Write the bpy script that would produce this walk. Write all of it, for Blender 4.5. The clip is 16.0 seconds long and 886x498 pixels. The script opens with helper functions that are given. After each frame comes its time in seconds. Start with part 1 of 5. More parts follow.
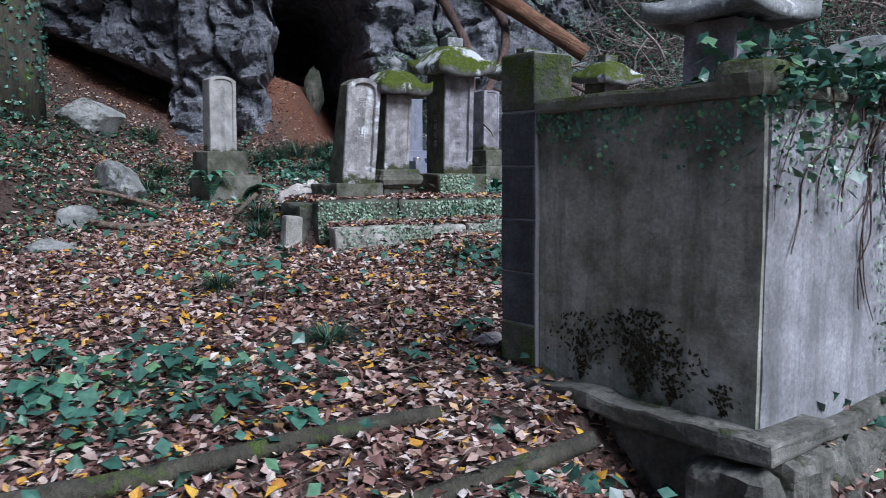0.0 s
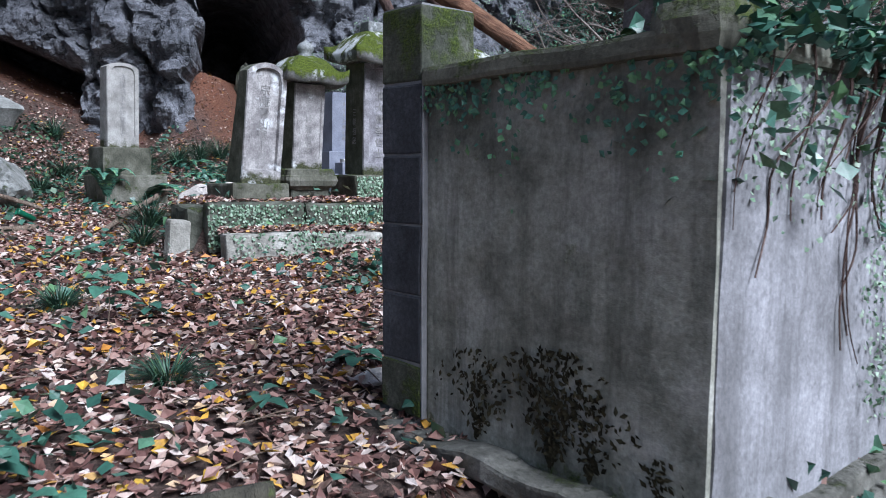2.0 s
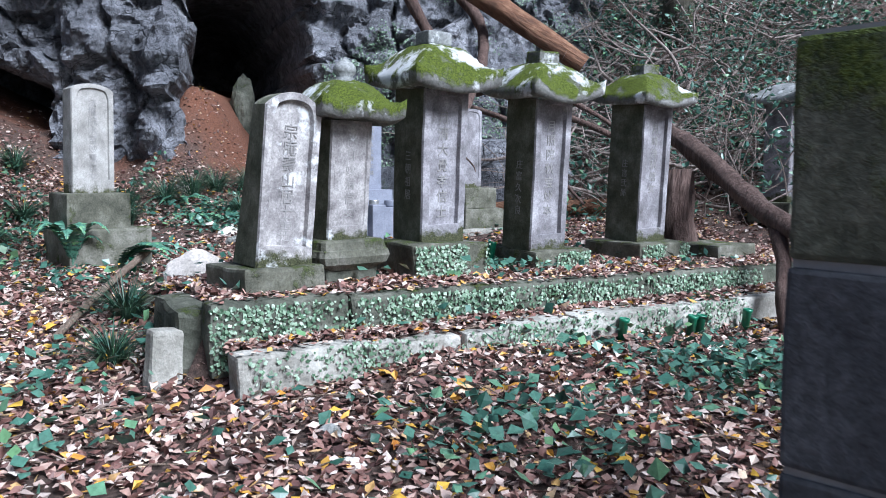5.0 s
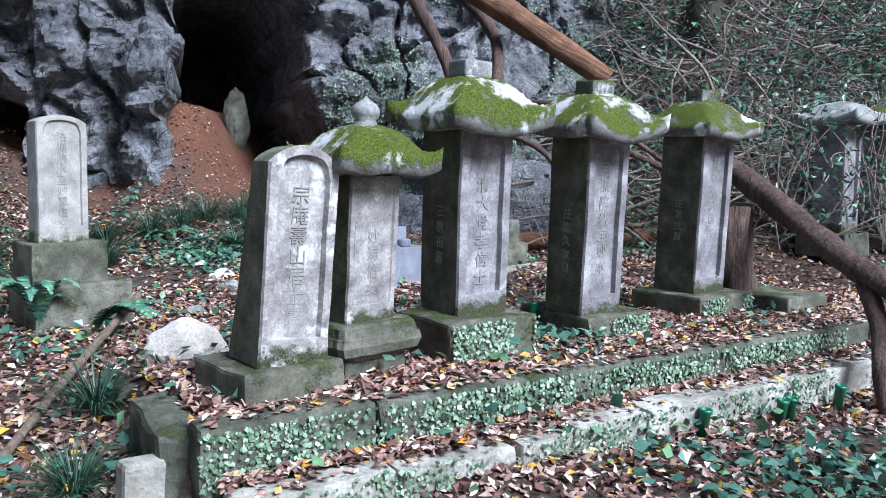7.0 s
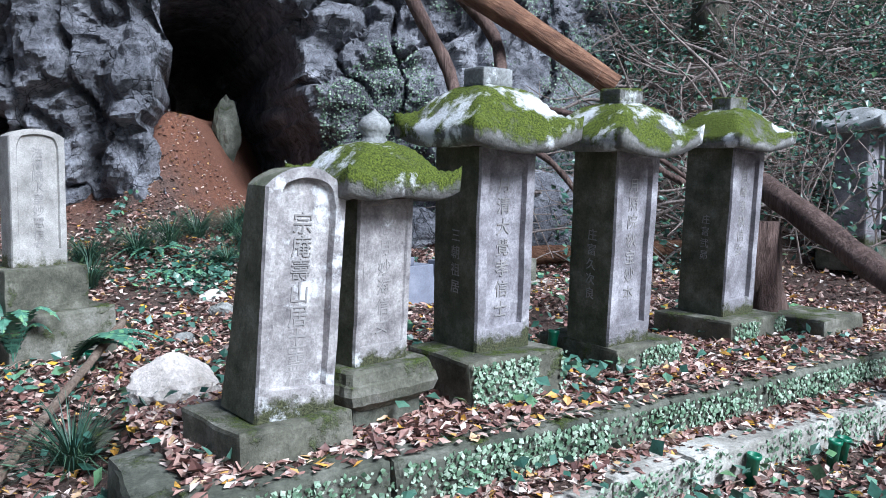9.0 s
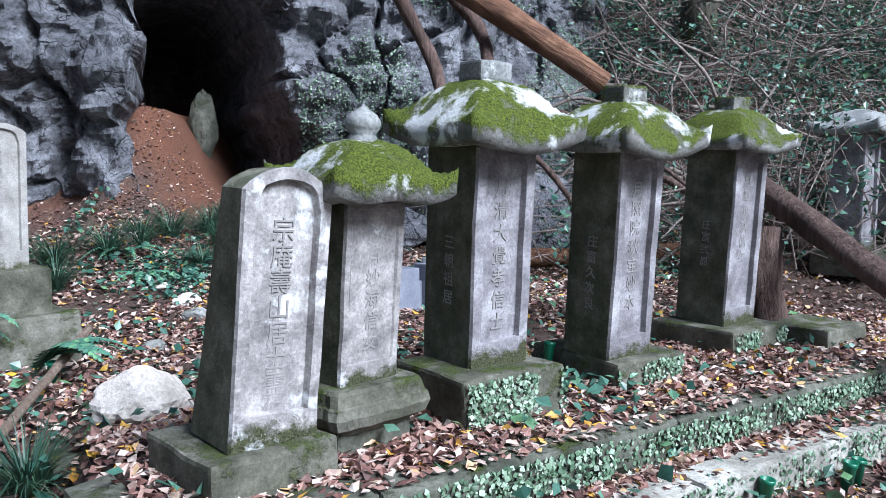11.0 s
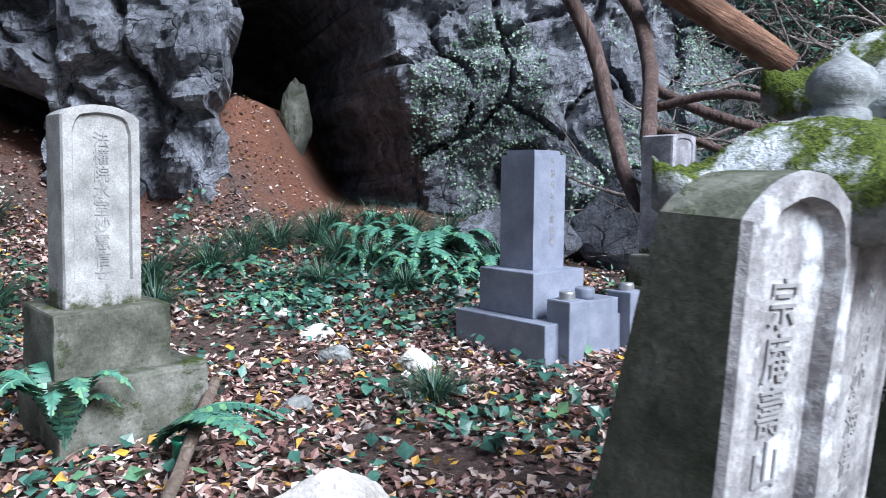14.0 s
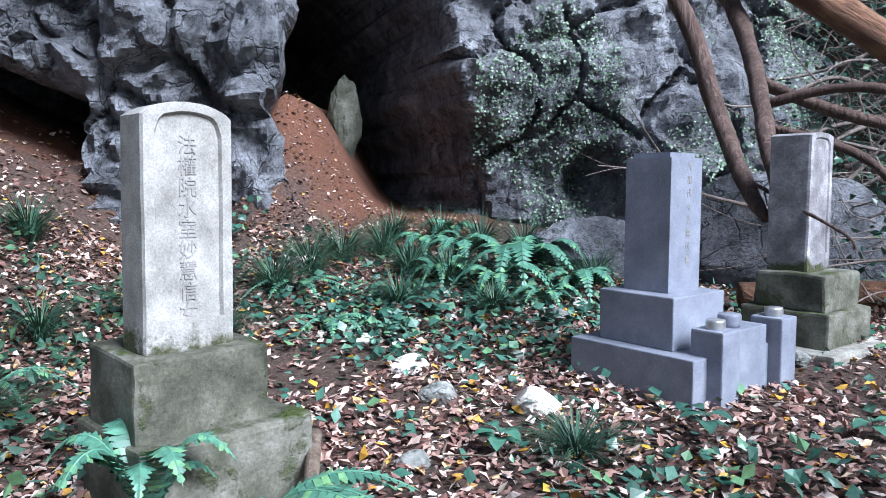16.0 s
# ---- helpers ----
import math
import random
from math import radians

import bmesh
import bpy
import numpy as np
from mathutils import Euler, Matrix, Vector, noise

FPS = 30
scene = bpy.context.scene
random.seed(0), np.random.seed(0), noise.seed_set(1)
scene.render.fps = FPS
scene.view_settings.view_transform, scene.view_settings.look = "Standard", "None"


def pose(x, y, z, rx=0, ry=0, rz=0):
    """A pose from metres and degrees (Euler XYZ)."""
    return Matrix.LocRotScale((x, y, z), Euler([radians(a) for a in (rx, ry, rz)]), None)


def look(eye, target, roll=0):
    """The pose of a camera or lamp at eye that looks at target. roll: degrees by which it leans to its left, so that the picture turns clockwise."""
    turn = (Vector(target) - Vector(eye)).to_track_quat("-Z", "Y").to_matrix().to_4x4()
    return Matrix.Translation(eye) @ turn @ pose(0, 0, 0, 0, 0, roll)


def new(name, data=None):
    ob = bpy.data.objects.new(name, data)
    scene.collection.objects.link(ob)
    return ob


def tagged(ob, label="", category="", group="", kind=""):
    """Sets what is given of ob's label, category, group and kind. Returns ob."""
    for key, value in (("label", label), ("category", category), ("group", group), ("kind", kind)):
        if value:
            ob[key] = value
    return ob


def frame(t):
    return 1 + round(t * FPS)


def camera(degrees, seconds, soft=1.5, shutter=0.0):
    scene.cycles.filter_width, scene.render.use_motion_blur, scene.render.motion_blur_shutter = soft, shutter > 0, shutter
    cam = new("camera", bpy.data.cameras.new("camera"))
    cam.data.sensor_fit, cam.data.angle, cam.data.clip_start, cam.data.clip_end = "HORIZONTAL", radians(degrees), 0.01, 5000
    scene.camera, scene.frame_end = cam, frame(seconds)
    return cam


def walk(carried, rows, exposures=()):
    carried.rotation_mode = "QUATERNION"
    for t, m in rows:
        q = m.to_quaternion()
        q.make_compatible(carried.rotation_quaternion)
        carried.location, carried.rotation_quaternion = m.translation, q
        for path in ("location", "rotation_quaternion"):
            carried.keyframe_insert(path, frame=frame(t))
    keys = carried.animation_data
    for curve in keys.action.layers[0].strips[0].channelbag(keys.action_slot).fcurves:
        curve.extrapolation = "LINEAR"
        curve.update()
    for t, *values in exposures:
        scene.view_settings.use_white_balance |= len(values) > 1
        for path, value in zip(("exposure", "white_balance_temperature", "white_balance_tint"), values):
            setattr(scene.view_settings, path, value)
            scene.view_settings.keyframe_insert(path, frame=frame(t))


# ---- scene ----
cam = camera(59.3, 16.0, soft=0.8, shutter=0.25)
PATH = [
    (0, (0.189, -0.011, 1.113), (0.117, 1.977, 0.904), -0.5),
    (0.5, (0.346, 0.138, 1.099), (0.315, 2.126, 0.88), -1.0),
    (1, (0.462, 0.255, 1.093), (0.431, 2.244, 0.881), -0.8),
    (1.5, (0.49, 0.414, 1.051), (0.47, 2.405, 0.854), -0.0),
    (2, (0.443, 0.692, 1.054), (0.482, 2.683, 0.869), 0.5),
    (2.5, (0.416, 1.057, 1.078), (0.472, 3.046, 0.881), 0.0),
    (3, (0.354, 1.316, 1.14), (0.416, 3.306, 0.949), 0.0),
    (3.5, (0.147, 1.585, 1.223), (0.21, 3.574, 1.03), 0.2),
    (4, (0.058, 1.818, 1.278), (0.116, 3.809, 1.09), 0.2),
    (6.5, (-0.177, 2.894, 1.599), (-0.1, 4.884, 1.419), -0.1),
    (7, (-0.224, 3.037, 1.656), (-0.141, 5.027, 1.473), -0.2),
    (7.5, (-0.303, 3.171, 1.681), (-0.203, 5.161, 1.503), -0.2),
    (8, (-0.354, 3.265, 1.691), (-0.248, 5.255, 1.52), -0.3),
    (8.5, (-0.356, 3.339, 1.701), (-0.251, 5.329, 1.532), -0.4),
    (9, (-0.303, 3.391, 1.718), (-0.199, 5.381, 1.547), -0.6),
    (11.5, (-0.344, 3.793, 1.734), (-0.181, 5.778, 1.552), -0.0),
    (12, (-0.389, 4.027, 1.732), (-0.239, 6.012, 1.542), -0.0),
    (12.5, (-0.64, 4.252, 1.748), (-0.48, 6.236, 1.557), 0.1),
    (13, (-0.783, 4.43, 1.753), (-0.655, 6.417, 1.564), -0.1),
    (13.5, (-0.884, 4.654, 1.752), (-0.818, 6.643, 1.563), -0.9),
    (14, (-1.065, 4.804, 1.76), (-1.021, 6.795, 1.578), 0.0),
    (14.5, (-1.185, 4.934, 1.779), (-1.18, 6.925, 1.595), -0.2),
    (15, (-1.313, 5.104, 1.773), (-1.315, 7.096, 1.592), -0.2),
    (15.5, (-1.393, 5.252, 1.777), (-1.398, 7.244, 1.599), -0.3),
    (16, (-1.502, 5.369, 1.8), (-1.495, 7.36, 1.616), -0.3),
]
walk(cam, [(t, look(eye, target, roll)) for t, eye, target, roll in PATH],
     exposures=[(0.0, 0.12, 5700, 12), (1.5, 0.40, 5700, 11), (4.0, 0.82, 5700, 10), (6.5, 0.93, 5700, 9), (9.0, 0.93, 5700, 9), (12.5, 0.93, 5700, 9), (16.0, 1.22, 5700, 9)])

# ---- light ----
world = bpy.data.worlds.new("overcast_sky")
scene.world = world
world.use_nodes = True
wn = world.node_tree.nodes
sky = wn.new("ShaderNodeTexSky")
sky.sky_type = "NISHITA"
sky.sun_disc = False
sky.sun_elevation = radians(46)
sky.sun_rotation = radians(135)
sky.air_density = 1.0
sky.dust_density = 3.0
world.node_tree.links.new(sky.outputs[0], wn["Background"].inputs[0])
wn["Background"].inputs[1].default_value = 0.05
sun = new("sun", bpy.data.lights.new("sun", "SUN"))
sun.data.energy = 4.1
sun.data.angle = radians(28)
sun.data.color = (0.96, 0.98, 1.0)
sun.matrix_world = look((7.2, -7.2, 9.6), (0, 0, 0))


# ---- materials ----
def nodes_of(name):
    m = bpy.data.materials.new(name)
    m.use_nodes = True
    return m, m.node_tree.nodes, m.node_tree.links


def noise_node(n, l, vec, scale, detail=5.0, rough=0.6):
    a = n.new("ShaderNodeTexNoise")
    a.inputs["Scale"].default_value = scale
    a.inputs["Detail"].default_value = detail
    a.inputs["Roughness"].default_value = rough
    l.new(vec, a.inputs["Vector"])
    return a.outputs["Fac"]


def ramp(n, l, fac, stops):
    r = n.new("ShaderNodeValToRGB")
    e = r.color_ramp.elements
    while len(e) < len(stops):
        e.new(0.5)
    for k, (p, c) in enumerate(stops):
        e[k].position = p
        e[k].color = (*c, 1) if len(c) == 3 else c
    l.new(fac, r.inputs[0])
    return r.outputs[0]


def mix(n, l, fac, a, b, kind="MIX"):
    m = n.new("ShaderNodeMix")
    m.data_type = "RGBA"
    m.blend_type = kind
    for value, socket in ((fac, m.inputs[0]), (a, m.inputs[6]), (b, m.inputs[7])):
        if isinstance(value, (int, float)):
            socket.default_value = value
        elif isinstance(value, tuple):
            socket.default_value = (*value, 1)
        else:
            l.new(value, socket)
    return m.outputs[2]


def calc(n, l, op, a, b=0.0, c=0.0):
    m = n.new("ShaderNodeMath")
    m.operation = op
    for k, value in enumerate((a, b, c)):
        if isinstance(value, (int, float)):
            m.inputs[k].default_value = value
        else:
            l.new(value, m.inputs[k])
    return m.outputs[0]


def bump(n, l, height, strength, distance, after=None):
    b = n.new("ShaderNodeBump")
    b.inputs["Strength"].default_value = strength
    b.inputs["Distance"].default_value = distance
    l.new(height, b.inputs["Height"])
    if after is not None:
        l.new(after, b.inputs["Normal"])
    return b.outputs[0]


def stone(name, dark, mid, light, scale=4.0, fine=60.0, moss=0.0, foot=0.0, white=0.0, rough=0.85, depth=0.012, streak=0.0, crag=0.0, green=((0.02, 0.035, 0.008), (0.09, 0.12, 0.02))):
    """Weathered stone: three tones in blotches, grain, moss on upper faces and near the foot, pale lichen."""
    m, n, l = nodes_of(name)
    bsdf = n["Principled BSDF"]
    geo = n.new("ShaderNodeNewGeometry")
    tex = n.new("ShaderNodeTexCoord")
    pos = geo.outputs["Position"]
    big = noise_node(n, l, pos, scale, 8, 0.65)
    small = noise_node(n, l, pos, fine, 4, 0.7)
    col = ramp(n, l, big, [(0.28, dark), (0.5, mid), (0.72, light)])
    grain = ramp(n, l, small, [(0.3, (0.62, 0.62, 0.62)), (0.7, (1.3, 1.3, 1.3))])
    col = mix(n, l, 0.8, col, grain, "MULTIPLY")
    height = calc(n, l, "ADD", big, calc(n, l, "MULTIPLY", small, 0.25))
    if crag:
        warp = n.new("ShaderNodeTexNoise")
        warp.inputs["Scale"].default_value = 2.2
        warp.inputs["Detail"].default_value = 5
        l.new(pos, warp.inputs["Vector"])
        vadd = n.new("ShaderNodeMixRGB")
        vadd.blend_type = "ADD"
        vadd.inputs[0].default_value = 0.55
        l.new(pos, vadd.inputs[1])
        l.new(warp.outputs["Color"], vadd.inputs[2])
        for sc, wd in ((2.4, 0.02), (7.5, 0.03)):
            vor = n.new("ShaderNodeTexVoronoi")
            vor.feature = "DISTANCE_TO_EDGE"
            vor.inputs["Scale"].default_value = sc
            l.new(vadd.outputs[0], vor.inputs["Vector"])
            line = ramp(n, l, vor.outputs["Distance"], [(0.0, (0, 0, 0)), (wd, (1, 1, 1))])
            part_mask = ramp(n, l, noise_node(n, l, pos, 1.3 * sc ** 0.5, 3), [(0.45, (1, 1, 1)), (0.55, (0, 0, 0))])
            line = calc(n, l, "MAXIMUM", line, part_mask)
            col = mix(n, l, line, dark, col)
            height = calc(n, l, "ADD", height, calc(n, l, "MULTIPLY", line, crag))
        mid_n = noise_node(n, l, pos, 7.0, 9, 0.72)
        col = mix(n, l, 0.85, col, ramp(n, l, mid_n, [(0.32, (0.4, 0.4, 0.42)), (0.5, (1, 1, 1)), (0.68, (1.55, 1.55, 1.6))]), "MULTIPLY")
        height = calc(n, l, "ADD", height, calc(n, l, "MULTIPLY", mid_n, 1.2))
    if streak:
        mp = n.new("ShaderNodeMapping")
        mp.inputs["Scale"].default_value = (7, 7, 0.6)
        l.new(pos, mp.inputs["Vector"])
        s = noise_node(n, l, mp.outputs[0], 1.6, 6, 0.7)
        col = mix(n, l, calc(n, l, "MULTIPLY", ramp(n, l, s, [(0.48, (0, 0, 0)), (0.68, (1, 1, 1))]), streak), col, dark)
    if moss or foot:
        sep = n.new("ShaderNodeSeparateXYZ")
        l.new(geo.outputs["Normal"], sep.inputs[0])
        up = sep.outputs[2]
        patch = noise_node(n, l, pos, 7.0, 8, 0.7)
        mask = calc(n, l, "MULTIPLY_ADD", up, (0.22 if moss > 0.7 else 0.07) * (1 if moss else 0), patch)
        mask = calc(n, l, "ADD", mask, moss * 0.3 - 0.3)
        if foot:
            gen = n.new("ShaderNodeSeparateXYZ")
            l.new(tex.outputs["Generated"], gen.inputs[0])
            low = calc(n, l, "MULTIPLY_ADD", gen.outputs[2], -2.4, 0.45)
            low = calc(n, l, "MULTIPLY", calc(n, l, "MAXIMUM", low, 0.0), foot)
            mask = calc(n, l, "ADD", mask, low)
        mask = ramp(n, l, mask, [(0.46, (0, 0, 0)), (0.58, (1, 1, 1))])
        fuzz = noise_node(n, l, pos, 130.0, 3, 0.7)
        mossy = mix(n, l, ramp(n, l, fuzz, [(0.35, (0, 0, 0)), (0.65, (1, 1, 1))]), green[0], green[1])
        col = mix(n, l, mask, col, mossy)
        height = calc(n, l, "ADD", height, calc(n, l, "MULTIPLY", mask, calc(n, l, "ADD", fuzz, 0.2)))
    if white:
        w = noise_node(n, l, pos, 4.2, 8, 0.68)
        col = mix(n, l, ramp(n, l, w, [(0.62 - 0.14 * white, (0, 0, 0)), (0.68 - 0.12 * white, (1, 1, 1))]), col, (0.66, 0.68, 0.70))
    l.new(col, bsdf.inputs["Base Color"])
    bsdf.inputs["Roughness"].default_value = rough
    bsdf.inputs["Specular IOR Level"].default_value = 0.3
    l.new(bump(n, l, height, 0.8, depth), bsdf.inputs["Normal"])
    return m


def leafy(name, stops, rough=0.5, sheen=0.4):
    """Leaves: one tone a leaf, with a little mottling."""
    m, n, l = nodes_of(name)
    bsdf = n["Principled BSDF"]
    geo = n.new("ShaderNodeNewGeometry")
    col = ramp(n, l, geo.outputs["Random Per Island"], stops)
    mott = noise_node(n, l, geo.outputs["Position"], 45, 4, 0.7)
    col = mix(n, l, 0.7, col, ramp(n, l, mott, [(0.3, (0.55, 0.5, 0.5)), (0.7, (1.25, 1.25, 1.25))]), "MULTIPLY")
    l.new(col, bsdf.inputs["Base Color"])
    bsdf.inputs["Roughness"].default_value = rough
    bsdf.inputs["Specular IOR Level"].default_value = sheen
    return m


def bark(name, dark, mid, light, along=1.0, moss=0.0, turned=0.0):
    m, n, l = nodes_of(name)
    bsdf = n["Principled BSDF"]
    tex = n.new("ShaderNodeTexCoord")
    geo = n.new("ShaderNodeNewGeometry")
    mp = n.new("ShaderNodeMapping")
    if turned:
        mp.vector_type = "TEXTURE"
        mp.inputs["Rotation"].default_value = (0, radians(turned), 0)
        mp.inputs["Scale"].default_value = (9, 1, 1)
    else:
        mp.inputs["Scale"].default_value = (1, 1, 0.12)
    l.new(tex.outputs["Object"], mp.inputs["Vector"])
    a = noise_node(n, l, mp.outputs[0], 30 * along, 6, 0.7)
    b = noise_node(n, l, geo.outputs["Position"], 6, 6, 0.65)
    col = ramp(n, l, calc(n, l, "MULTIPLY_ADD", a, 0.6, calc(n, l, "MULTIPLY", b, 0.4)), [(0.32, dark), (0.5, mid), (0.68, light)])
    if moss:
        mask = ramp(n, l, noise_node(n, l, geo.outputs["Position"], 5, 7, 0.7), [(0.6 - 0.2 * moss, (0, 0, 0)), (0.68 - 0.2 * moss, (1, 1, 1))])
        col = mix(n, l, mask, col, (0.07, 0.1, 0.02))
    l.new(col, bsdf.inputs["Base Color"])
    bsdf.inputs["Roughness"].default_value = 0.85
    l.new(bump(n, l, a, 1.0, 0.045), bsdf.inputs["Normal"])
    return m


def plain(name, color, rough=0.6, metal=0.0, var=0.25):
    m, n, l = nodes_of(name)
    bsdf = n["Principled BSDF"]
    geo = n.new("ShaderNodeNewGeometry")
    a = noise_node(n, l, geo.outputs["Position"], 18, 6, 0.7)
    k = ramp(n, l, a, [(0.3, tuple([1 - var] * 3)), (0.7, tuple([1 + var] * 3))])
    l.new(mix(n, l, 1.0, color, k, "MULTIPLY"), bsdf.inputs["Base Color"])
    bsdf.inputs["Roughness"].default_value = rough
    bsdf.inputs["Metallic"].default_value = metal
    l.new(bump(n, l, a, 0.3, 0.004), bsdf.inputs["Normal"])
    return m


def soil_material():
    m, n, l = nodes_of("forest_floor")
    bsdf = n["Principled BSDF"]
    geo = n.new("ShaderNodeNewGeometry")
    pos = geo.outputs["Position"]
    a = noise_node(n, l, pos, 3, 8, 0.7)
    b = noise_node(n, l, pos, 45, 6, 0.75)
    humus = ramp(n, l, b, [(0.3, (0.02, 0.013, 0.011)), (0.5, (0.075, 0.046, 0.037)), (0.72, (0.19, 0.125, 0.10))])
    clay = ramp(n, l, b, [(0.3, (0.06, 0.022, 0.012)), (0.5, (0.14, 0.055, 0.03)), (0.7, (0.26, 0.11, 0.065))])
    sep = n.new("ShaderNodeSeparateXYZ")
    l.new(pos, sep.inputs[0])
    # bare red clay on the slope that runs down out of the caves
    far = calc(n, l, "MULTIPLY_ADD", a, 2.2, sep.outputs[1])
    far = calc(n, l, "SUBTRACT", far, calc(n, l, "MULTIPLY", calc(n, l, "MAXIMUM", calc(n, l, "ADD", sep.outputs[0], 1.3), 0.0), 3.0))
    col = mix(n, l, ramp(n, l, calc(n, l, "MULTIPLY_ADD", far, 0.5, -5.65), [(0.3, (0, 0, 0)), (0.75, (1, 1, 1))]), humus, clay)
    l.new(col, bsdf.inputs["Base Color"])
    bsdf.inputs["Roughness"].default_value = 0.95
    l.new(bump(n, l, calc(n, l, "ADD", a, b), 0.9, 0.03), bsdf.inputs["Normal"])
    return m


M_SOIL = soil_material()
M_CONCRETE = stone("old_concrete", (0.065, 0.067, 0.052), (0.29, 0.292, 0.25), (0.50, 0.495, 0.46), 4.5, 70, moss=0.36, foot=0.3, streak=0.6, depth=0.008)
M_PALE_CONCRETE = stone("pale_concrete", (0.12, 0.12, 0.125), (0.28, 0.28, 0.30), (0.48, 0.48, 0.52), 3.5, 70, moss=0.15, streak=0.7, depth=0.008)
M_COPING = stone("mossy_coping", (0.06, 0.06, 0.05), (0.14, 0.14, 0.11), (0.24, 0.24, 0.2), 4, 70, moss=0.75, depth=0.01)
M_BLOCK = stone("dark_block", (0.03, 0.032, 0.038), (0.065, 0.069, 0.08), (0.13, 0.137, 0.155), 5, 80, moss=0.05, streak=0.3, depth=0.006)
M_MOSSBLOCK = stone("mossy_block", (0.03, 0.034, 0.028), (0.075, 0.08, 0.06), (0.16, 0.16, 0.13), 5, 80, moss=0.95, depth=0.012)
M_MORTAR = plain("mortar", (0.22, 0.22, 0.23), 0.9)
M_GRAVE = stone("weathered_sandstone", (0.11, 0.105, 0.11), (0.25, 0.24, 0.26), (0.50, 0.49, 0.52), 7, 90, foot=1.1, depth=0.010, streak=0.3, green=((0.03, 0.034, 0.018), (0.095, 0.10, 0.05)))
M_GRAVE_LICHEN = stone("lichened_sandstone", (0.13, 0.12, 0.125), (0.30, 0.285, 0.285), (0.54, 0.52, 0.51), 11, 90, foot=1.1, white=0.5, depth=0.010, streak=0.15, green=((0.03, 0.034, 0.018), (0.095, 0.10, 0.05)))
M_GRAVE_PALE = stone("pale_granite", (0.18, 0.175, 0.165), (0.31, 0.30, 0.285), (0.44, 0.43, 0.415), 9, 160, foot=0.95, depth=0.006, green=((0.03, 0.034, 0.018), (0.095, 0.10, 0.05)))
# algae tone of the first grave; paints shade on the other graves' sides
M_ALGAE_SHADE = stone("sandstone_with_algae_and_painted_shade", (0.035, 0.042, 0.026), (0.10, 0.105, 0.075), (0.22, 0.215, 0.18), 8, 90, moss=0.45, depth=0.012, streak=0.4)
M_PLINTH = stone("mossy_plinth", (0.04, 0.042, 0.032), (0.11, 0.11, 0.085), (0.24, 0.235, 0.205), 6, 80, moss=0.64, depth=0.015)
M_ROOF = stone("mossy_roof_stone", (0.07, 0.07, 0.065), (0.17, 0.17, 0.16), (0.3, 0.3, 0.3), 6, 80, moss=0.98, white=0.42, depth=0.022, green=((0.025, 0.04, 0.005), (0.14, 0.18, 0.02)))
M_ROOF_WHITE = stone("mossy_roof_stone_with_white_lichen", (0.07, 0.07, 0.065), (0.17, 0.17, 0.16), (0.3, 0.3, 0.3), 6, 80, moss=0.98, white=0.62, depth=0.022, green=((0.025, 0.04, 0.005), (0.14, 0.18, 0.02)))
M_ROOF_BARE = stone("grey_roof_stone", (0.11, 0.12, 0.12), (0.24, 0.25, 0.25), (0.4, 0.41, 0.42), 5, 80, moss=0.35, white=0.3, depth=0.01)
M_KERB = stone("pale_kerb_stone", (0.15, 0.145, 0.125), (0.32, 0.31, 0.28), (0.58, 0.57, 0.53), 5, 60, moss=0.3, depth=0.02)
M_DARKKERB = stone("mossy_kerb_stone", (0.035, 0.04, 0.03), (0.09, 0.095, 0.075), (0.2, 0.2, 0.17), 5, 60, moss=0.55, depth=0.02)
M_SLATE = stone("polished_blue_granite", (0.15, 0.16, 0.20), (0.21, 0.225, 0.28), (0.29, 0.305, 0.36), 7, 220, rough=0.45, depth=0.001)
M_BOULDER = stone("pale_boulder", (0.42, 0.38, 0.34), (0.63, 0.58, 0.54), (0.8, 0.76, 0.72), 7, 60, depth=0.02)
M_ROCK = stone("limestone_rubble", (0.10, 0.105, 0.10), (0.24, 0.245, 0.235), (0.42, 0.42, 0.41), 6, 50, moss=0.5, depth=0.03)
M_CLIFF = stone("limestone_cliff", (0.065, 0.069, 0.08), (0.21, 0.217, 0.245), (0.42, 0.43, 0.47), 1.8, 26, moss=0.42, depth=0.15, crag=0.7, green=((0.035, 0.05, 0.03), (0.11, 0.145, 0.09)))
M_FOUND = stone("damp_foundation_rock", (0.05, 0.05, 0.042), (0.13, 0.128, 0.112), (0.27, 0.265, 0.24), 6, 50, moss=0.5, depth=0.03)
M_CARVED = plain("carved_stone", (0.25, 0.242, 0.24), 0.95)
M_LITTER = leafy("fallen_leaves_brown", [(0.0, (0.06, 0.03, 0.028)), (0.2, (0.165, 0.082, 0.07)), (0.4, (0.28, 0.155, 0.13)), (0.58, (0.41, 0.275, 0.23)), (0.74, (0.53, 0.42, 0.37)), (0.88, (0.66, 0.59, 0.55)), (0.97, (0.55, 0.31, 0.06))], 0.55, 0.4)
M_YELLOW = leafy("fallen_leaves_yellow", [(0.0, (0.55, 0.30, 0.03)), (0.5, (0.62, 0.40, 0.06)), (1.0, (0.5, 0.2, 0.04))], 0.55)
M_IVY = leafy("ground_ivy_green", [(0.0, (0.025, 0.075, 0.055)), (0.4, (0.05, 0.135, 0.10)), (0.75, (0.09, 0.20, 0.15)), (1.0, (0.14, 0.28, 0.13))], 0.35, 0.5)
M_CREEPER = leafy("creeping_fig_green", [(0.0, (0.06, 0.12, 0.07)), (0.45, (0.17, 0.28, 0.18)), (1.0, (0.42, 0.53, 0.42))], 0.5)
M_FERN = leafy("fern_green", [(0.0, (0.05, 0.14, 0.10)), (0.6, (0.09, 0.23, 0.16)), (1.0, (0.18, 0.36, 0.16))], 0.45)
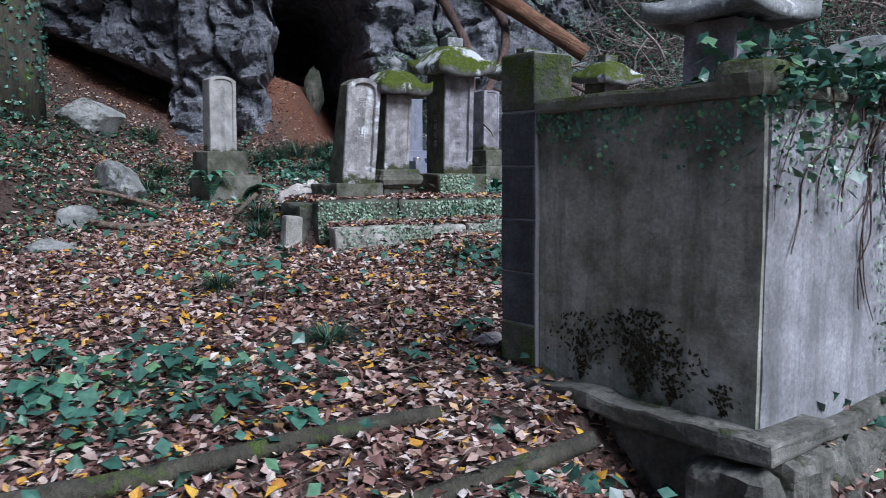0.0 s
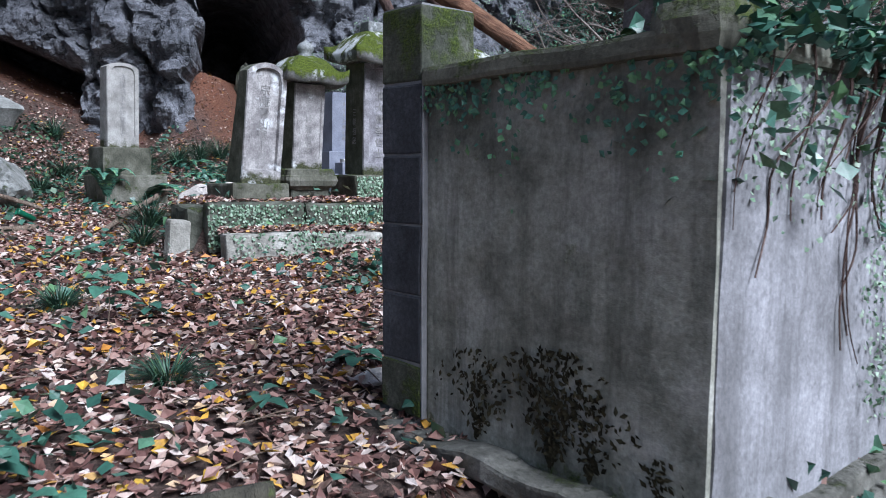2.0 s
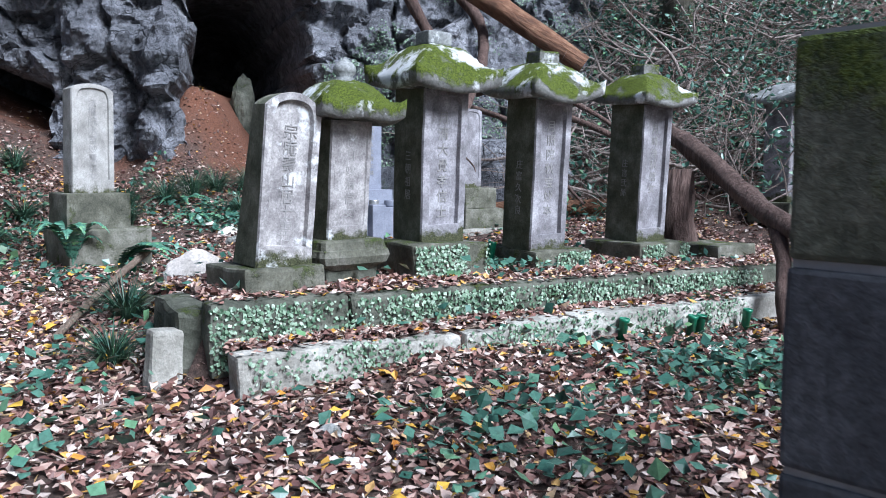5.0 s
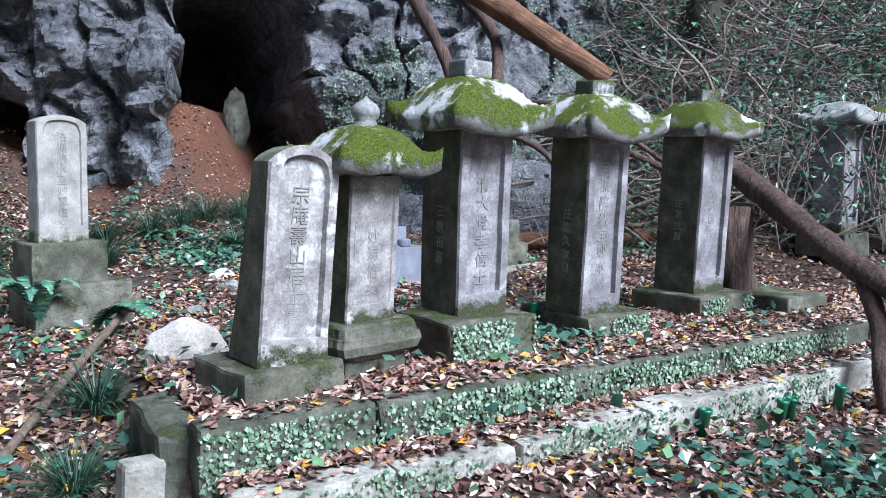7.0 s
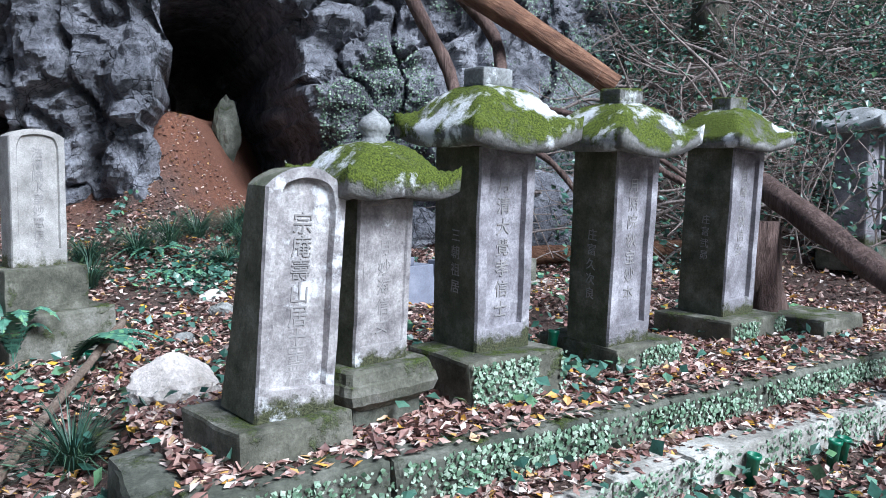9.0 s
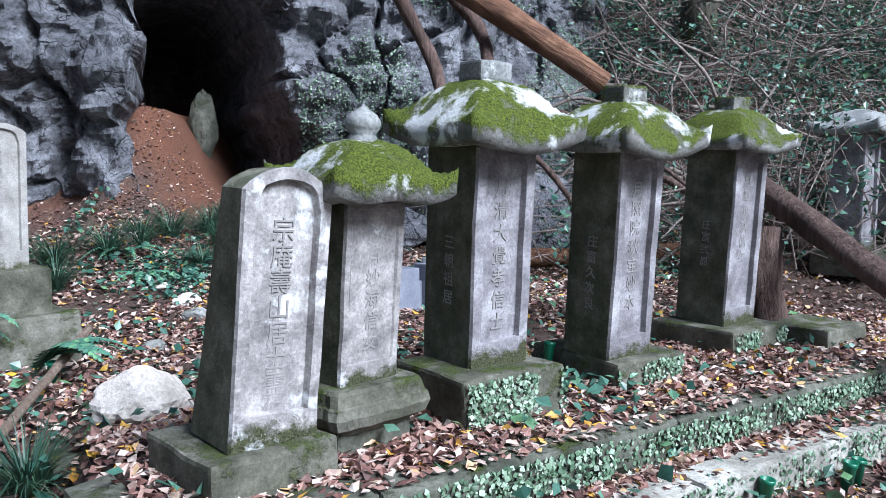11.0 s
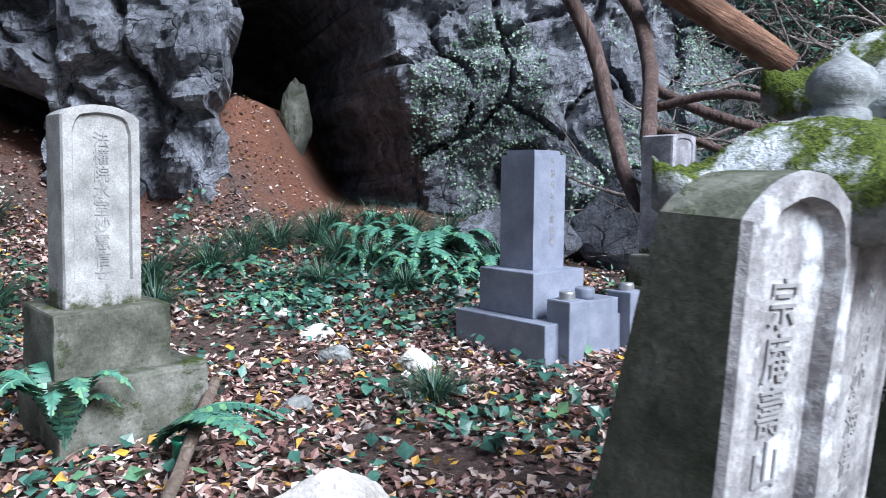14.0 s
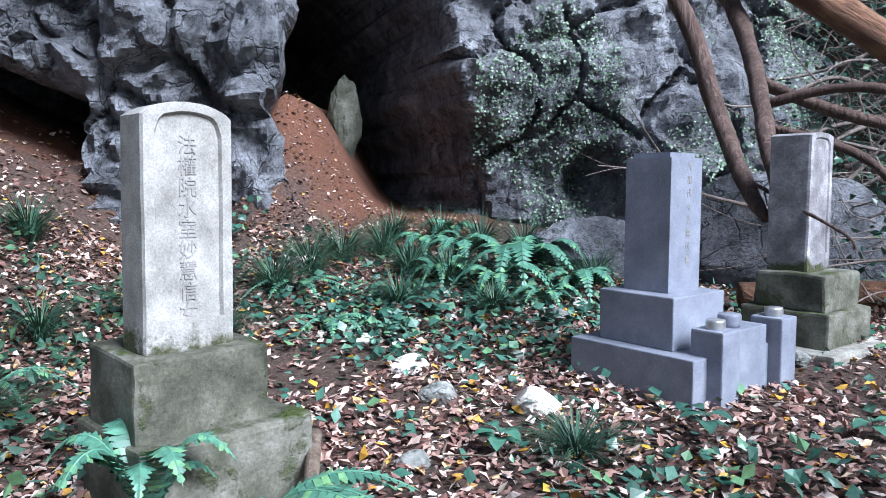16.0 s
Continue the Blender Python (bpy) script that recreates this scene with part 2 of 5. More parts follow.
M_GRASS = leafy("dark_grass", [(0.0, (0.018, 0.05, 0.035)), (0.6, (0.04, 0.10, 0.065)), (1.0, (0.09, 0.17, 0.08))], 0.5)
M_TWIG = bark("grey_twig_bark", (0.10, 0.08, 0.075), (0.27, 0.22, 0.20), (0.46, 0.40, 0.37))
M_BRANCH = bark("dark_branch_bark", (0.035, 0.02, 0.018), (0.10, 0.06, 0.05), (0.22, 0.15, 0.13))
M_LOG = bark("red_brown_log_bark", (0.045, 0.022, 0.014), (0.16, 0.075, 0.042), (0.34, 0.19, 0.115), 0.8, turned=30)
M_TRUNK = bark("mossy_trunk_bark", (0.02, 0.018, 0.014), (0.06, 0.055, 0.04), (0.13, 0.12, 0.09), 0.5, moss=0.25)
M_STICK = bark("pale_stick_bark", (0.10, 0.065, 0.045), (0.22, 0.16, 0.12), (0.36, 0.29, 0.24))
M_TUBE = plain("green_plastic", (0.01, 0.13, 0.07), 0.35)
M_STEEL = plain("steel_vase", (0.55, 0.55, 0.56), 0.35, 0.8)


# ---- mesh helpers ----
def mesh_of(name, verts, faces, material, smooth=False):
    me = bpy.data.meshes.new(name)
    me.from_pydata([tuple(map(float, v)) for v in verts], [], faces)
    me.materials.append(material)
    if smooth:
        me.polygons.foreach_set("use_smooth", [True] * len(me.polygons))
    me.update()
    return me


def part(name, bm, material, parent=None, label="", smooth=False, m=None):
    """Links a bmesh as one mesh object, under a thing or a part."""
    me = bpy.data.meshes.new(name)
    bmesh.ops.recalc_face_normals(bm, faces=bm.faces)
    bm.to_mesh(me)
    bm.free()
    me.materials.append(material)
    if smooth:
        me.polygons.foreach_set("use_smooth", [True] * len(me.polygons))
    ob = new(name, me)
    ob.parent = parent
    if m is not None:
        ob.matrix_basis = m
    return tagged(ob, label)


def thing(name, m, label, category, group="", kind=""):
    e = new(name)
    e.empty_display_size = 0.1
    e.matrix_basis = m
    return tagged(e, label, category, group, kind)


def rough_box(size, centre=(0, 0, 0), bevel=0.012, wear=0.006, cuts=3, seed=0, taper=0.0):
    """A worn block: cut up, bevelled, its faces and edges uneven."""
    bm = bmesh.new()
    bmesh.ops.create_cube(bm, size=1.0)
    for v in bm.verts:
        k = 1 - taper * (v.co.z + 0.5)
        v.co = Vector((v.co.x * size[0] * k, v.co.y * size[1] * k, v.co.z * size[2]))
    if bevel:
        bmesh.ops.bevel(bm, geom=bm.edges[:], offset=bevel, segments=2, affect="EDGES", profile=0.6)
    if cuts:
        long = [e for e in bm.edges if e.calc_length() > 0.3 * max(size)]
        bmesh.ops.subdivide_edges(bm, edges=long, cuts=cuts, use_grid_fill=True)
    off = Vector((seed * 3.1, seed * 1.7, seed * 0.9))
    for v in bm.verts:
        v.co += noise.noise_vector(v.co * 6 + off) * wear + noise.noise_vector(v.co * 22 + off) * wear * 0.4 + Vector(centre)
    return bm


def tube(points, radii, sides=8, knots=0.0, seed=0):
    """A limb through points, with its radius at each, a little knotted; closed at both ends."""
    pts = [Vector(p) for p in points]
    fine, rad = [], []
    for k in range(len(pts) - 1):
        p0, p1, p2, p3 = pts[max(k - 1, 0)], pts[k], pts[k + 1], pts[min(k + 2, len(pts) - 1)]
        steps = max(2, int((p2 - p1).length / max(radii[k] * 2.5, 0.03)))
        steps = min(steps, 14)
        for s in range(steps):
            t = s / steps
            fine.append(0.5 * ((2 * p1) + (p2 - p0) * t + (2 * p0 - 5 * p1 + 4 * p2 - p3) * t * t + (3 * p1 - p0 - 3 * p2 + p3) * t ** 3))
            rad.append(radii[k] + (radii[k + 1] - radii[k]) * t)
    fine.append(pts[-1])
    rad.append(radii[-1])
    verts, faces = [], []
    side = Vector((0.3, 0.2, 1)).normalized()
    for k, p in enumerate(fine):
        d = (fine[min(k + 1, len(fine) - 1)] - fine[max(k - 1, 0)]).normalized()
        a = d.cross(side)
        if a.length < 0.05:
            a = d.cross(Vector((1, 0, 0)))
        a.normalize()
        b = d.cross(a)
        for s in range(sides):
            w = 2 * math.pi * s / sides
            r = rad[k] * (1 + knots * noise.noise(p * 9 + Vector((s * 0.9, seed, 0))))
            verts.append(p + (a * math.cos(w) + b * math.sin(w)) * r)
    for k in range(len(fine) - 1):
        for s in range(sides):
            s2 = (s + 1) % sides
            faces.append((k * sides + s, k * sides + s2, (k + 1) * sides + s2, (k + 1) * sides + s))
    faces.append(tuple(range(sides))[::-1])
    faces.append(tuple((len(fine) - 1) * sides + s for s in range(sides)))
    return verts, faces


def tube_bm(*args, **kw):
    verts, faces = tube(*args, **kw)
    bm = bmesh.new()
    vs = [bm.verts.new(v) for v in verts]
    for f in faces:
        bm.faces.new([vs[k] for k in f])
    return bm


def smoothstep(a, b, x):
    t = min(max((x - a) / (b - a), 0.0), 1.0)
    return t * t * (3 - 2 * t)


# ---- the lie of the land ----
ROW = (-0.79, 5.628)
TH = radians(29.8)
CU, SU = math.cos(TH), math.sin(TH)


def row(u, v, z, turn=0.0, lean_u=0.0, lean_v=0.0):
    """A pose in the frame of the row of graves: u along it, v to its back."""
    return pose(ROW[0] + u * CU - v * SU, ROW[1] + u * SU + v * CU, z, lean_v, lean_u, 29.8 + turn)


def to_row(x, y):
    dx, dy = x - ROW[0], y - ROW[1]
    return dx * CU + dy * SU, -dx * SU + dy * CU


def land(x, y):
    """The height of the ground."""
    yy = min(y, 9.0)
    z = 0.05 + 0.095 * max(yy, -8)
    d = min(max(y - 9.0, 0.0), 2.9)
    run = 0.62 + 0.42 * smoothstep(-3.2, -2.8, x) - 0.52 * smoothstep(-2.8, -1.8, x) - 0.24 * smoothstep(-1.3, 0.3, x)
    z += (0.30 * d + 0.024 * d * d) * run
    if x > 0:
        z -= 0.085 * min(x, 3) * smoothstep(9.5, 6.0, y) * smoothstep(2.0, 4.0, y)
    z += 0.5 * smoothstep(10.4, 12.2, y) * smoothstep(-2.1, -2.8, x) * smoothstep(-4.4, -3.9, x)
    # bank on one side, below the caves
    b = max(-2.75 - x - 0.12 * max(y - 6, 0), 0.0)
    z += 0.5 * min(b, 6) * smoothstep(2.2, 5.5, y) * smoothstep(0.0, 0.8, b)
    # wooded hillside on the other
    hx = smoothstep(0.9, 3.2, x)
    z += hx * 0.66 * min(max(y - 9.6 + 0.25 * max(x - 4.5, 0), 0.0), 30)
    z += 0.5 * max(y - 15.5, 0) * smoothstep(60, 15, y)
    # hollow before the corner of the enclosure
    s, q = (x - 0.30) * 0.645 - (y - 3.03) * 0.764, -(x - 0.30) * 0.764 - (y - 3.03) * 0.645
    z -= 0.30 * smoothstep(0.45, 0.85, s) * smoothstep(0.55, 0.2, q) * smoothstep(-0.2, 0.0, q)
    z -= 0.34 * smoothstep(1.08, 1.3, s) * smoothstep(2.6, 1.8, s) * smoothstep(0.3, -0.1, q)
    # made ground behind the kerbs of the row
    u, v = to_row(x, y)
    k = smoothstep(-0.26, -0.12, u) * smoothstep(-0.16, -0.05, v) * smoothstep(1.6, 0.6, v) * smoothstep(5.6, 5.0, u)
    z += k * (0.875 - 0.012 * u - z) if k > 0 else 0.0
    k2 = smoothstep(-0.1, 0.05, u) * smoothstep(-0.36, -0.28, v) * smoothstep(-0.05, -0.15, v) * smoothstep(4.4, 4.0, u)
    z += k2 * max(0.675 - z, 0)
    n = noise.noise(Vector((x * 0.9, y * 0.9, 0.3))) * 0.05 + noise.noise(Vector((x * 3.1, y * 3.1, 1.3))) * 0.02
    return z + n * (1 - 0.6 * k)


def axis_steps(lo, a, b, hi, fine, coarse):
    mid = list(np.arange(a, b + 1e-6, fine))
    out, s, p = [], coarse, b
    while p < hi:
        p += s
        s *= 1.35
        out.append(p)
    back, s, p = [], coarse, a
    while p > lo:
        p -= s
        s *= 1.35
        back.append(p)
    return back[::-1] + mid + out


def build_ground():
    xs = axis_steps(-900, -5.0, 5.0, 900, 0.1, 0.25)
    ys = axis_steps(-900, 0.0, 15.0, 900, 0.1, 0.25)
    verts = [(x, y, land(x, y)) for y in ys for x in xs]
    w = len(xs)
    faces = [(j * w + i, j * w + i + 1, (j + 1) * w + i + 1, (j + 1) * w + i) for j in range(len(ys) - 1) for i in range(w - 1)]
    ob = new("ground", mesh_of("ground", verts, faces, M_SOIL, True))
    tagged(ob, "dark forest soil with red clay by the caves", "ground", kind="structure")


build_ground()


# ---- cliff with two caves ----
def cave_right(x, z):
    left = -2.62 + 0.06 * math.sin(z * 5) + 0.10 * smoothstep(2.6, 3.6, z)
    right = -1.22 - 0.42 * smoothstep(2.3, 3.8, z) - 0.12 * smoothstep(3.6, 4.6, z) + 0.06 * math.sin(z * 9)
    top = 4.6
    return min(x - left, right - x, top - z)


def cave_left(x, z):
    right = -4.06 + 0.05 * math.sin(z * 8)
    roof = 2.47 + max(0.0, -4.2 - x) * 0.4
    return min(right - x, roof - z + 0.12 * noise.noise(Vector((x * 3, z, 0))), x + 6.6)


def cliff_depth(x, z):
    """How far back the rock face lies at x and z."""
    y = 11.0
    y += 1.25 * smoothstep(-2.75, -1.55, x)
    y -= 1.25 * smoothstep(-1.0, 1.1, x) * smoothstep(3.2, 1.2, z)
    y += 0.9 * smoothstep(0.4, 2.2, x) + 3.5 * smoothstep(2.1, 4.2, x)
    y += 0.35 * smoothstep(2.0, 4.5, z) * smoothstep(-1.6, -0.5, x) - 0.25 * smoothstep(2.2, 3.4, z) * smoothstep(-2.6, -3.5, x)
    y += 0.35 * smoothstep(-4.0, -5.5, x)
    p, deep = Vector((x, 0.0, z)), 0.0
    cr = noise.ridged_multi_fractal(p * 0.9 + Vector((3, 1, 2)), 0.9, 2.1, 5, 1.0, 2.0)
    y += 0.22 * (cr - 1.2)
    y += 0.30 * noise.noise(p * 1.3) + 0.13 * noise.noise(p * 4.1) + 0.06 * noise.noise(p * 10) + 0.03 * noise.noise(p * 21)
    f = noise.voronoi(Vector((x * 1.1, 0, z * 0.75)) + noise.noise_vector(p * 1.5) * 0.4)[0]
    y += 0.22 * smoothstep(0.10, 0.0, f[1] - f[0])
    # small hollow near the foot
    y += 0.7 * smoothstep(0.34, 0.1, math.hypot((x + 0.17) / 1.0, (z - 1.72) / 1.2))
    c = cave_right(x, z) + 0.06 * noise.noise(p * 3.3)
    if c > 0:
        inner = 1.6 + 0.5 * noise.noise(p * 2.0) + 0.18 * noise.noise(p * 7)
        hole = smoothstep(0.0, 0.2, min(x + 2.56, -1.34 - x, 4.0 - z))
        deep = smoothstep(0.0, 0.14, c) * (inner + 3.4 * hole) * (0.7 + 0.5 * smoothstep(0, 0.5, c))
        y += deep
    c = cave_left(x, z)
    if c > 0:
        y += smoothstep(0.0, 0.25, c) * (2.2 + 0.4 * noise.noise(p * 2))
    return y, deep


def build_cliff():
    xs = list(np.arange(-9.0, -5.0, 0.12)) + list(np.arange(-5.0, 2.6, 0.04)) + list(np.arange(2.6, 5.0, 0.12))
    zs = list(np.arange(0.4, 4.2, 0.04)) + list(np.arange(4.2, 9.0, 0.15))
    verts = []
    for z in zs:
        for x in xs:
            y, deep = cliff_depth(x, z)
            j = noise.noise_vector(Vector((x * 5, y * 5, z * 5))) * 0.03
            verts.append((x + j.x - 0.36 * deep, y, z + j.z))
    w = len(xs)
    faces = [(j * w + i, j * w + i + 1, (j + 1) * w + i + 1, (j + 1) * w + i) for j in range(len(zs) - 1) for i in range(w - 1)]
    tagged(new("cliff", mesh_of("cliff", verts, faces, M_CLIFF)), "grey limestone cliff with two dark caves", "cliff", kind="structure")
    # unseen slabs for the rock behind and above, keeping light from the caves
    bm = bmesh.new()
    bmesh.ops.create_grid(bm, x_segments=20, y_segments=20, size=1)
    for v in bm.verts:
        x, y = v.co.x * 8 - 2, 12.4 + (v.co.y + 1) * 4.5
        v.co = Vector((x, y, 8.9 + 1.2 * noise.noise(Vector((x * 0.5, y * 0.5, 0)))))
    back = part("cliff_top", bm, M_CLIFF, None, "unseen rock slab above the caves, keeping light out", True)
    tagged(back, kind="structure", category="rock")
    bm = bmesh.new()
    bmesh.ops.create_cube(bm, size=1)
    for v in bm.verts:
        v.co = Vector((-2 + v.co.x * 16, 17.6 + v.co.y * 0.4, 4.5 + v.co.z * 9.5))
    # end slab added out of view to stop light leaking behind the cliff
    for sx in (-9.1,):
        side = bmesh.new()
        bmesh.ops.create_cube(side, size=1)
        for v in side.verts:
            v.co = Vector((sx + v.co.x * 0.4, 14.6 + v.co.y * 6.2, 4.5 + v.co.z * 9.5))
        tagged(part("cliff_side_light_block", side, M_CLIFF, None, "unseen rock slab at the cliff end, blocking light leaks"), kind="structure", category="rock")
    tagged(part("cliff_back", bm, M_CLIFF, None, "unseen rock slab behind the caves, keeping light out"), kind="structure", category="rock")


build_cliff()


# ---- graves ----
def outline(w, shoulder, peak, cusp=0.0, z0=0.0):
    """Points up one side, over the curved head and down the other."""
    h = w / 2
    pts = [(-h, z0 + (shoulder - z0) * k / 6) for k in range(7)]
    for k in range(1, 16):
        a = -1 + k / 8
        lift = (1 - a * a) ** 0.8
        if cusp:
            lift = smoothstep(1.0, 0.82, abs(a)) * 0.45 + 0.55 * (1 - a * a) ** 0.6
        pts.append((a * h, shoulder + (peak - shoulder) * lift))
    pts += [(h, shoulder - (shoulder - z0) * k / 6) for k in range(7)]
    pts += [(h - w * k / 5, z0) for k in range(1, 5)]
    return pts


def stele(w, d, shoulder, peak, inset, sunk, cusp=1.0, wear=0.003, taper=0.0, seed=0, band=0.1, thin=0.0):
    """An upright stone whose front holds a sunken, arched panel. Front at y = 0, foot at z = 0."""
    outer = outline(w, shoulder, peak)
    inner = outline(w - 2 * inset, shoulder - inset * 1.5, min(peak, shoulder + 0.1) - inset * 0.85 if peak > shoulder + 0.01 else shoulder - inset * 0.55, cusp, band)
    n = len(outer)
    bm = bmesh.new()
    rings = []
    for pts, y in ((outer, d), (outer, 0.012), ([(x * 0.965, z * 0.998) for x, z in outer], 0.0), (inner, 0.0), ([(x * 0.94, band + (z - band) * 0.99) for x, z in inner], sunk)):
        rings.append([bm.verts.new((x * (1 - taper * z), y * (1 - thin * z / peak) if y > 0.05 else y, z)) for x, z in pts])
    for a, b in zip(rings, rings[1:]):
        for k in range(n):
            bm.faces.new((a[k], a[(k + 1) % n], b[(k + 1) % n], b[k]))
    bm.faces.new(rings[0])
    bm.faces.new(rings[-1])
    off = Vector((seed * 2.3, seed, 0))
    for v in bm.verts:
        v.co += noise.noise_vector(v.co * 9 + off) * wear + noise.noise_vector(v.co * 30 + off) * wear * 0.5
    return bm


def darken_sides(s):
    """Darkens faces turned from the front: algae on the first grave, painted shade elsewhere."""
    s.data.materials.append(M_ALGAE_SHADE)
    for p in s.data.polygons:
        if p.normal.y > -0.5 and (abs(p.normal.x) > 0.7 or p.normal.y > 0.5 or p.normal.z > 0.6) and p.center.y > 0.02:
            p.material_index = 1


def grave_roof(hx, hy, rise, thick, lift, bell=1.0, arch=0.0, n=26, seed=0, lip=0.0):
    """A stone roof with swept eaves and upturned corners; its eaves' underside at z = 0."""
    bm = bmesh.new()
    top, low = [], []

    def eave(a, b):
        c = (abs(a) * abs(b)) ** 2.2
        f = math.exp(-(a / 0.42) ** 2) * arch * smoothstep(0.2, 1.0, -b)
        return lift * c + f - lip * (1 - abs(a)) * smoothstep(0.5, 1.0, -b)

    for j in range(n + 1):
        for i in range(n + 1):
            a, b = -1 + 2 * i / n, -1 + 2 * j / n
            m = max(abs(a), abs(b))
            s = 1 - (0.75 * m + 0.25 * min(1.0, math.hypot(a, b)))
            s = max(s, 0)
            up = rise * (smoothstep(0.0, 1.0, s) * 0.35 + 0.65 * math.sin(min(s * 1.65, 1) * math.pi / 2)) * bell
            x, y = a * hx, b * hy
            e = eave(a, b) * m
            wob = noise.noise(Vector((x * 11, y * 11, seed))) * 0.010 + noise.noise(Vector((x * 30, y * 30, seed))) * 0.005
            top.append(bm.verts.new((x, y, thick + e + up + wob)))
            under = 0.55 * e + (0.03 if m < 0.8 else 0.0)
            low.append(bm.verts.new((x * 0.985, y * 0.985, under)))
    w = n + 1
    for j in range(n):
        for i in range(n):
            k = j * w + i
            bm.faces.new((top[k], top[k + 1], top[k + w + 1], top[k + w]))
            bm.faces.new((low[k], low[k + w], low[k + w + 1], low[k + 1]))
    edge = [i for i in range(w)] + [j * w + n for j in range(1, w)] + [n * w + i for i in range(n - 1, -1, -1)] + [j * w for j in range(n - 1, 0, -1)]
    for k in range(len(edge)):
        p, q = edge[k], edge[(k + 1) % len(edge)]
        bm.faces.new((top[p], low[p], low[q], top[q]))
    return bm


def writing(text, size, x, z_top, y, parent, step, label="worn carved characters", turn=None, thick=0.0015):
    """Carved characters down a stone, one part a stone's face."""
    for k, ch in enumerate(text):
        c = bpy.data.curves.new("glyph", "FONT")
        c.body = ch
        c.size = size
        c.align_x = "CENTER"
        c.resolution_u = 2
        c.extrude = thick
        o = bpy.data.objects.new("glyph", c)
        scene.collection.objects.link(o)
        dg = bpy.context.evaluated_depsgraph_get()
        me = bpy.data.meshes.new_from_object(o.evaluated_get(dg))
        zz = z_top - k * step - size * 0.8
        verts = [(x + v.co.x, y - v.co.z, zz + v.co.y) for v in me.vertices]
        ob = new("character", mesh_of("character", verts, [tuple(p.vertices) for p in me.polygons], M_CARVED))
        ob.parent = parent
        if turn is not None:
            ob.matrix_basis = turn
        bpy.data.objects.remove(o)
        bpy.data.meshes.remove(me)
        bpy.data.curves.remove(c)


def finial():
    prof = [(0.0, 0.10), (0.006, 0.092), (0.018, 0.082), (0.04, 0.068), (0.052, 0.048), (0.05, 0.028), (0.036, 0.012), (0.042, 0.004), (0.045, -0.01)]
    bm = bmesh.new()
    rings = [[bm.verts.new((r * math.cos(2 * math.pi * k / 16), r * math.sin(2 * math.pi * k / 16), z)) for k in range(16)] for r, z in prof[1:]]
    tip = bm.verts.new((0, 0, prof[0][1]))
    for k in range(16):
        bm.faces.new((tip, rings[0][k], rings[0][(k + 1) % 16]))
    for a, b in zip(rings, rings[1:]):
        for k in range(16):
            bm.faces.new((a[k], b[k], b[(k + 1) % 16], a[(k + 1) % 16]))
    return bm


def grave_round_head():
    """First grave of the row: round-headed stele on a mossy plinth."""
    g = thing("gravestone", pose(-0.62, 5.707, 0, 0, 0, 38), "leaning round-headed lichened gravestone on a mossy plinth", "gravestone", "graves on the kerbed platform")
    part("plinth", rough_box((0.39, 0.43, 0.27), (0, 0.215, 0.865), 0.015, 0.010, 4, 1), M_PLINTH, g, "thick mossy plinth block")
    s = part("stele", stele(0.276, 0.24, 0.715, 0.778, 0.038, 0.026, seed=1, wear=0.005, thin=0.5), M_GRAVE_LICHEN, g, "", False, pose(0.022, 0.06, 0.99, 3.0, 3.6, -1))
    darken_sides(s)
    writing("宗庵壽山居士霊位", 0.072, 0.0, 0.64, 0.0245, s, 0.072)


def grave_b():
    g = thing("gravestone", pose(-0.385, 6.02, 0, 0, 0, 39), "slim gravestone with a curled mossy roof and onion finial", "gravestone", "graves on the kerbed platform")
    part("plinth", rough_box((0.30, 0.30, 0.22), (0.03, 0.15, 0.86), 0.012, 0.01, 3, 2), M_DARKKERB, g)
    bm = bmesh.new()
    prof = [(0.14, 0.955), (0.15, 0.965), (0.18, 0.985), (0.195, 1.02), (0.188, 1.05), (0.18, 1.055), (0.18, 1.09), (0.17, 1.10)]
    rings = []
    for r, z in prof:
        ring = []
        for k in range(48):
            w = 2 * math.pi * k / 48
            c, s_ = math.cos(w), math.sin(w)
            q = (abs(c) ** 8 + abs(s_) ** 8) ** (-1 / 8)
            petal = 0.010 * abs(math.sin(w * 6)) if 0.975 < z < 1.056 else 0.0
            ring.append(bm.verts.new((c * q * (r + petal) + 0.03, s_ * q * (r * 0.8 + petal) + 0.10, z)))
        rings.append(ring)
    for a, b in zip(rings, rings[1:]):
        for k in range(48):
            bm.faces.new((a[k], a[(k + 1) % 48], b[(k + 1) % 48], b[k]))
    bm.faces.new(rings[0])
    bm.faces.new(rings[-1])
    part("lotus_base", bm, M_PLINTH, g, "carved lotus-petal base")
    s = part("shaft", stele(0.236, 0.18, 0.57, 0.572, 0.024, 0.006, seed=2, band=0.07), M_GRAVE_LICHEN, g, "", False, pose(0.02, 0.02, 1.095, 5.5, -0.3, 2))
    # shade of the side faces put into their colour
    darken_sides(s)
    writing("心月妙海信女", 0.06, 0.0, 0.50, 0.0055, s, 0.068)
    part("roof", grave_roof(0.235, 0.19, 0.145, 0.05, 0.08, 1.1, 0.05, seed=3), M_ROOF, g, "mossy stone roof with white lichen", True, pose(0.02, 0.05, 1.655, 2.5, 1, 0))
    part("finial", finial(), M_ROOF_BARE, g, "onion-shaped finial", True, pose(0.02, 0.04, 1.862, 2, 2, 0) @ Matrix.Scale(1.08, 4))


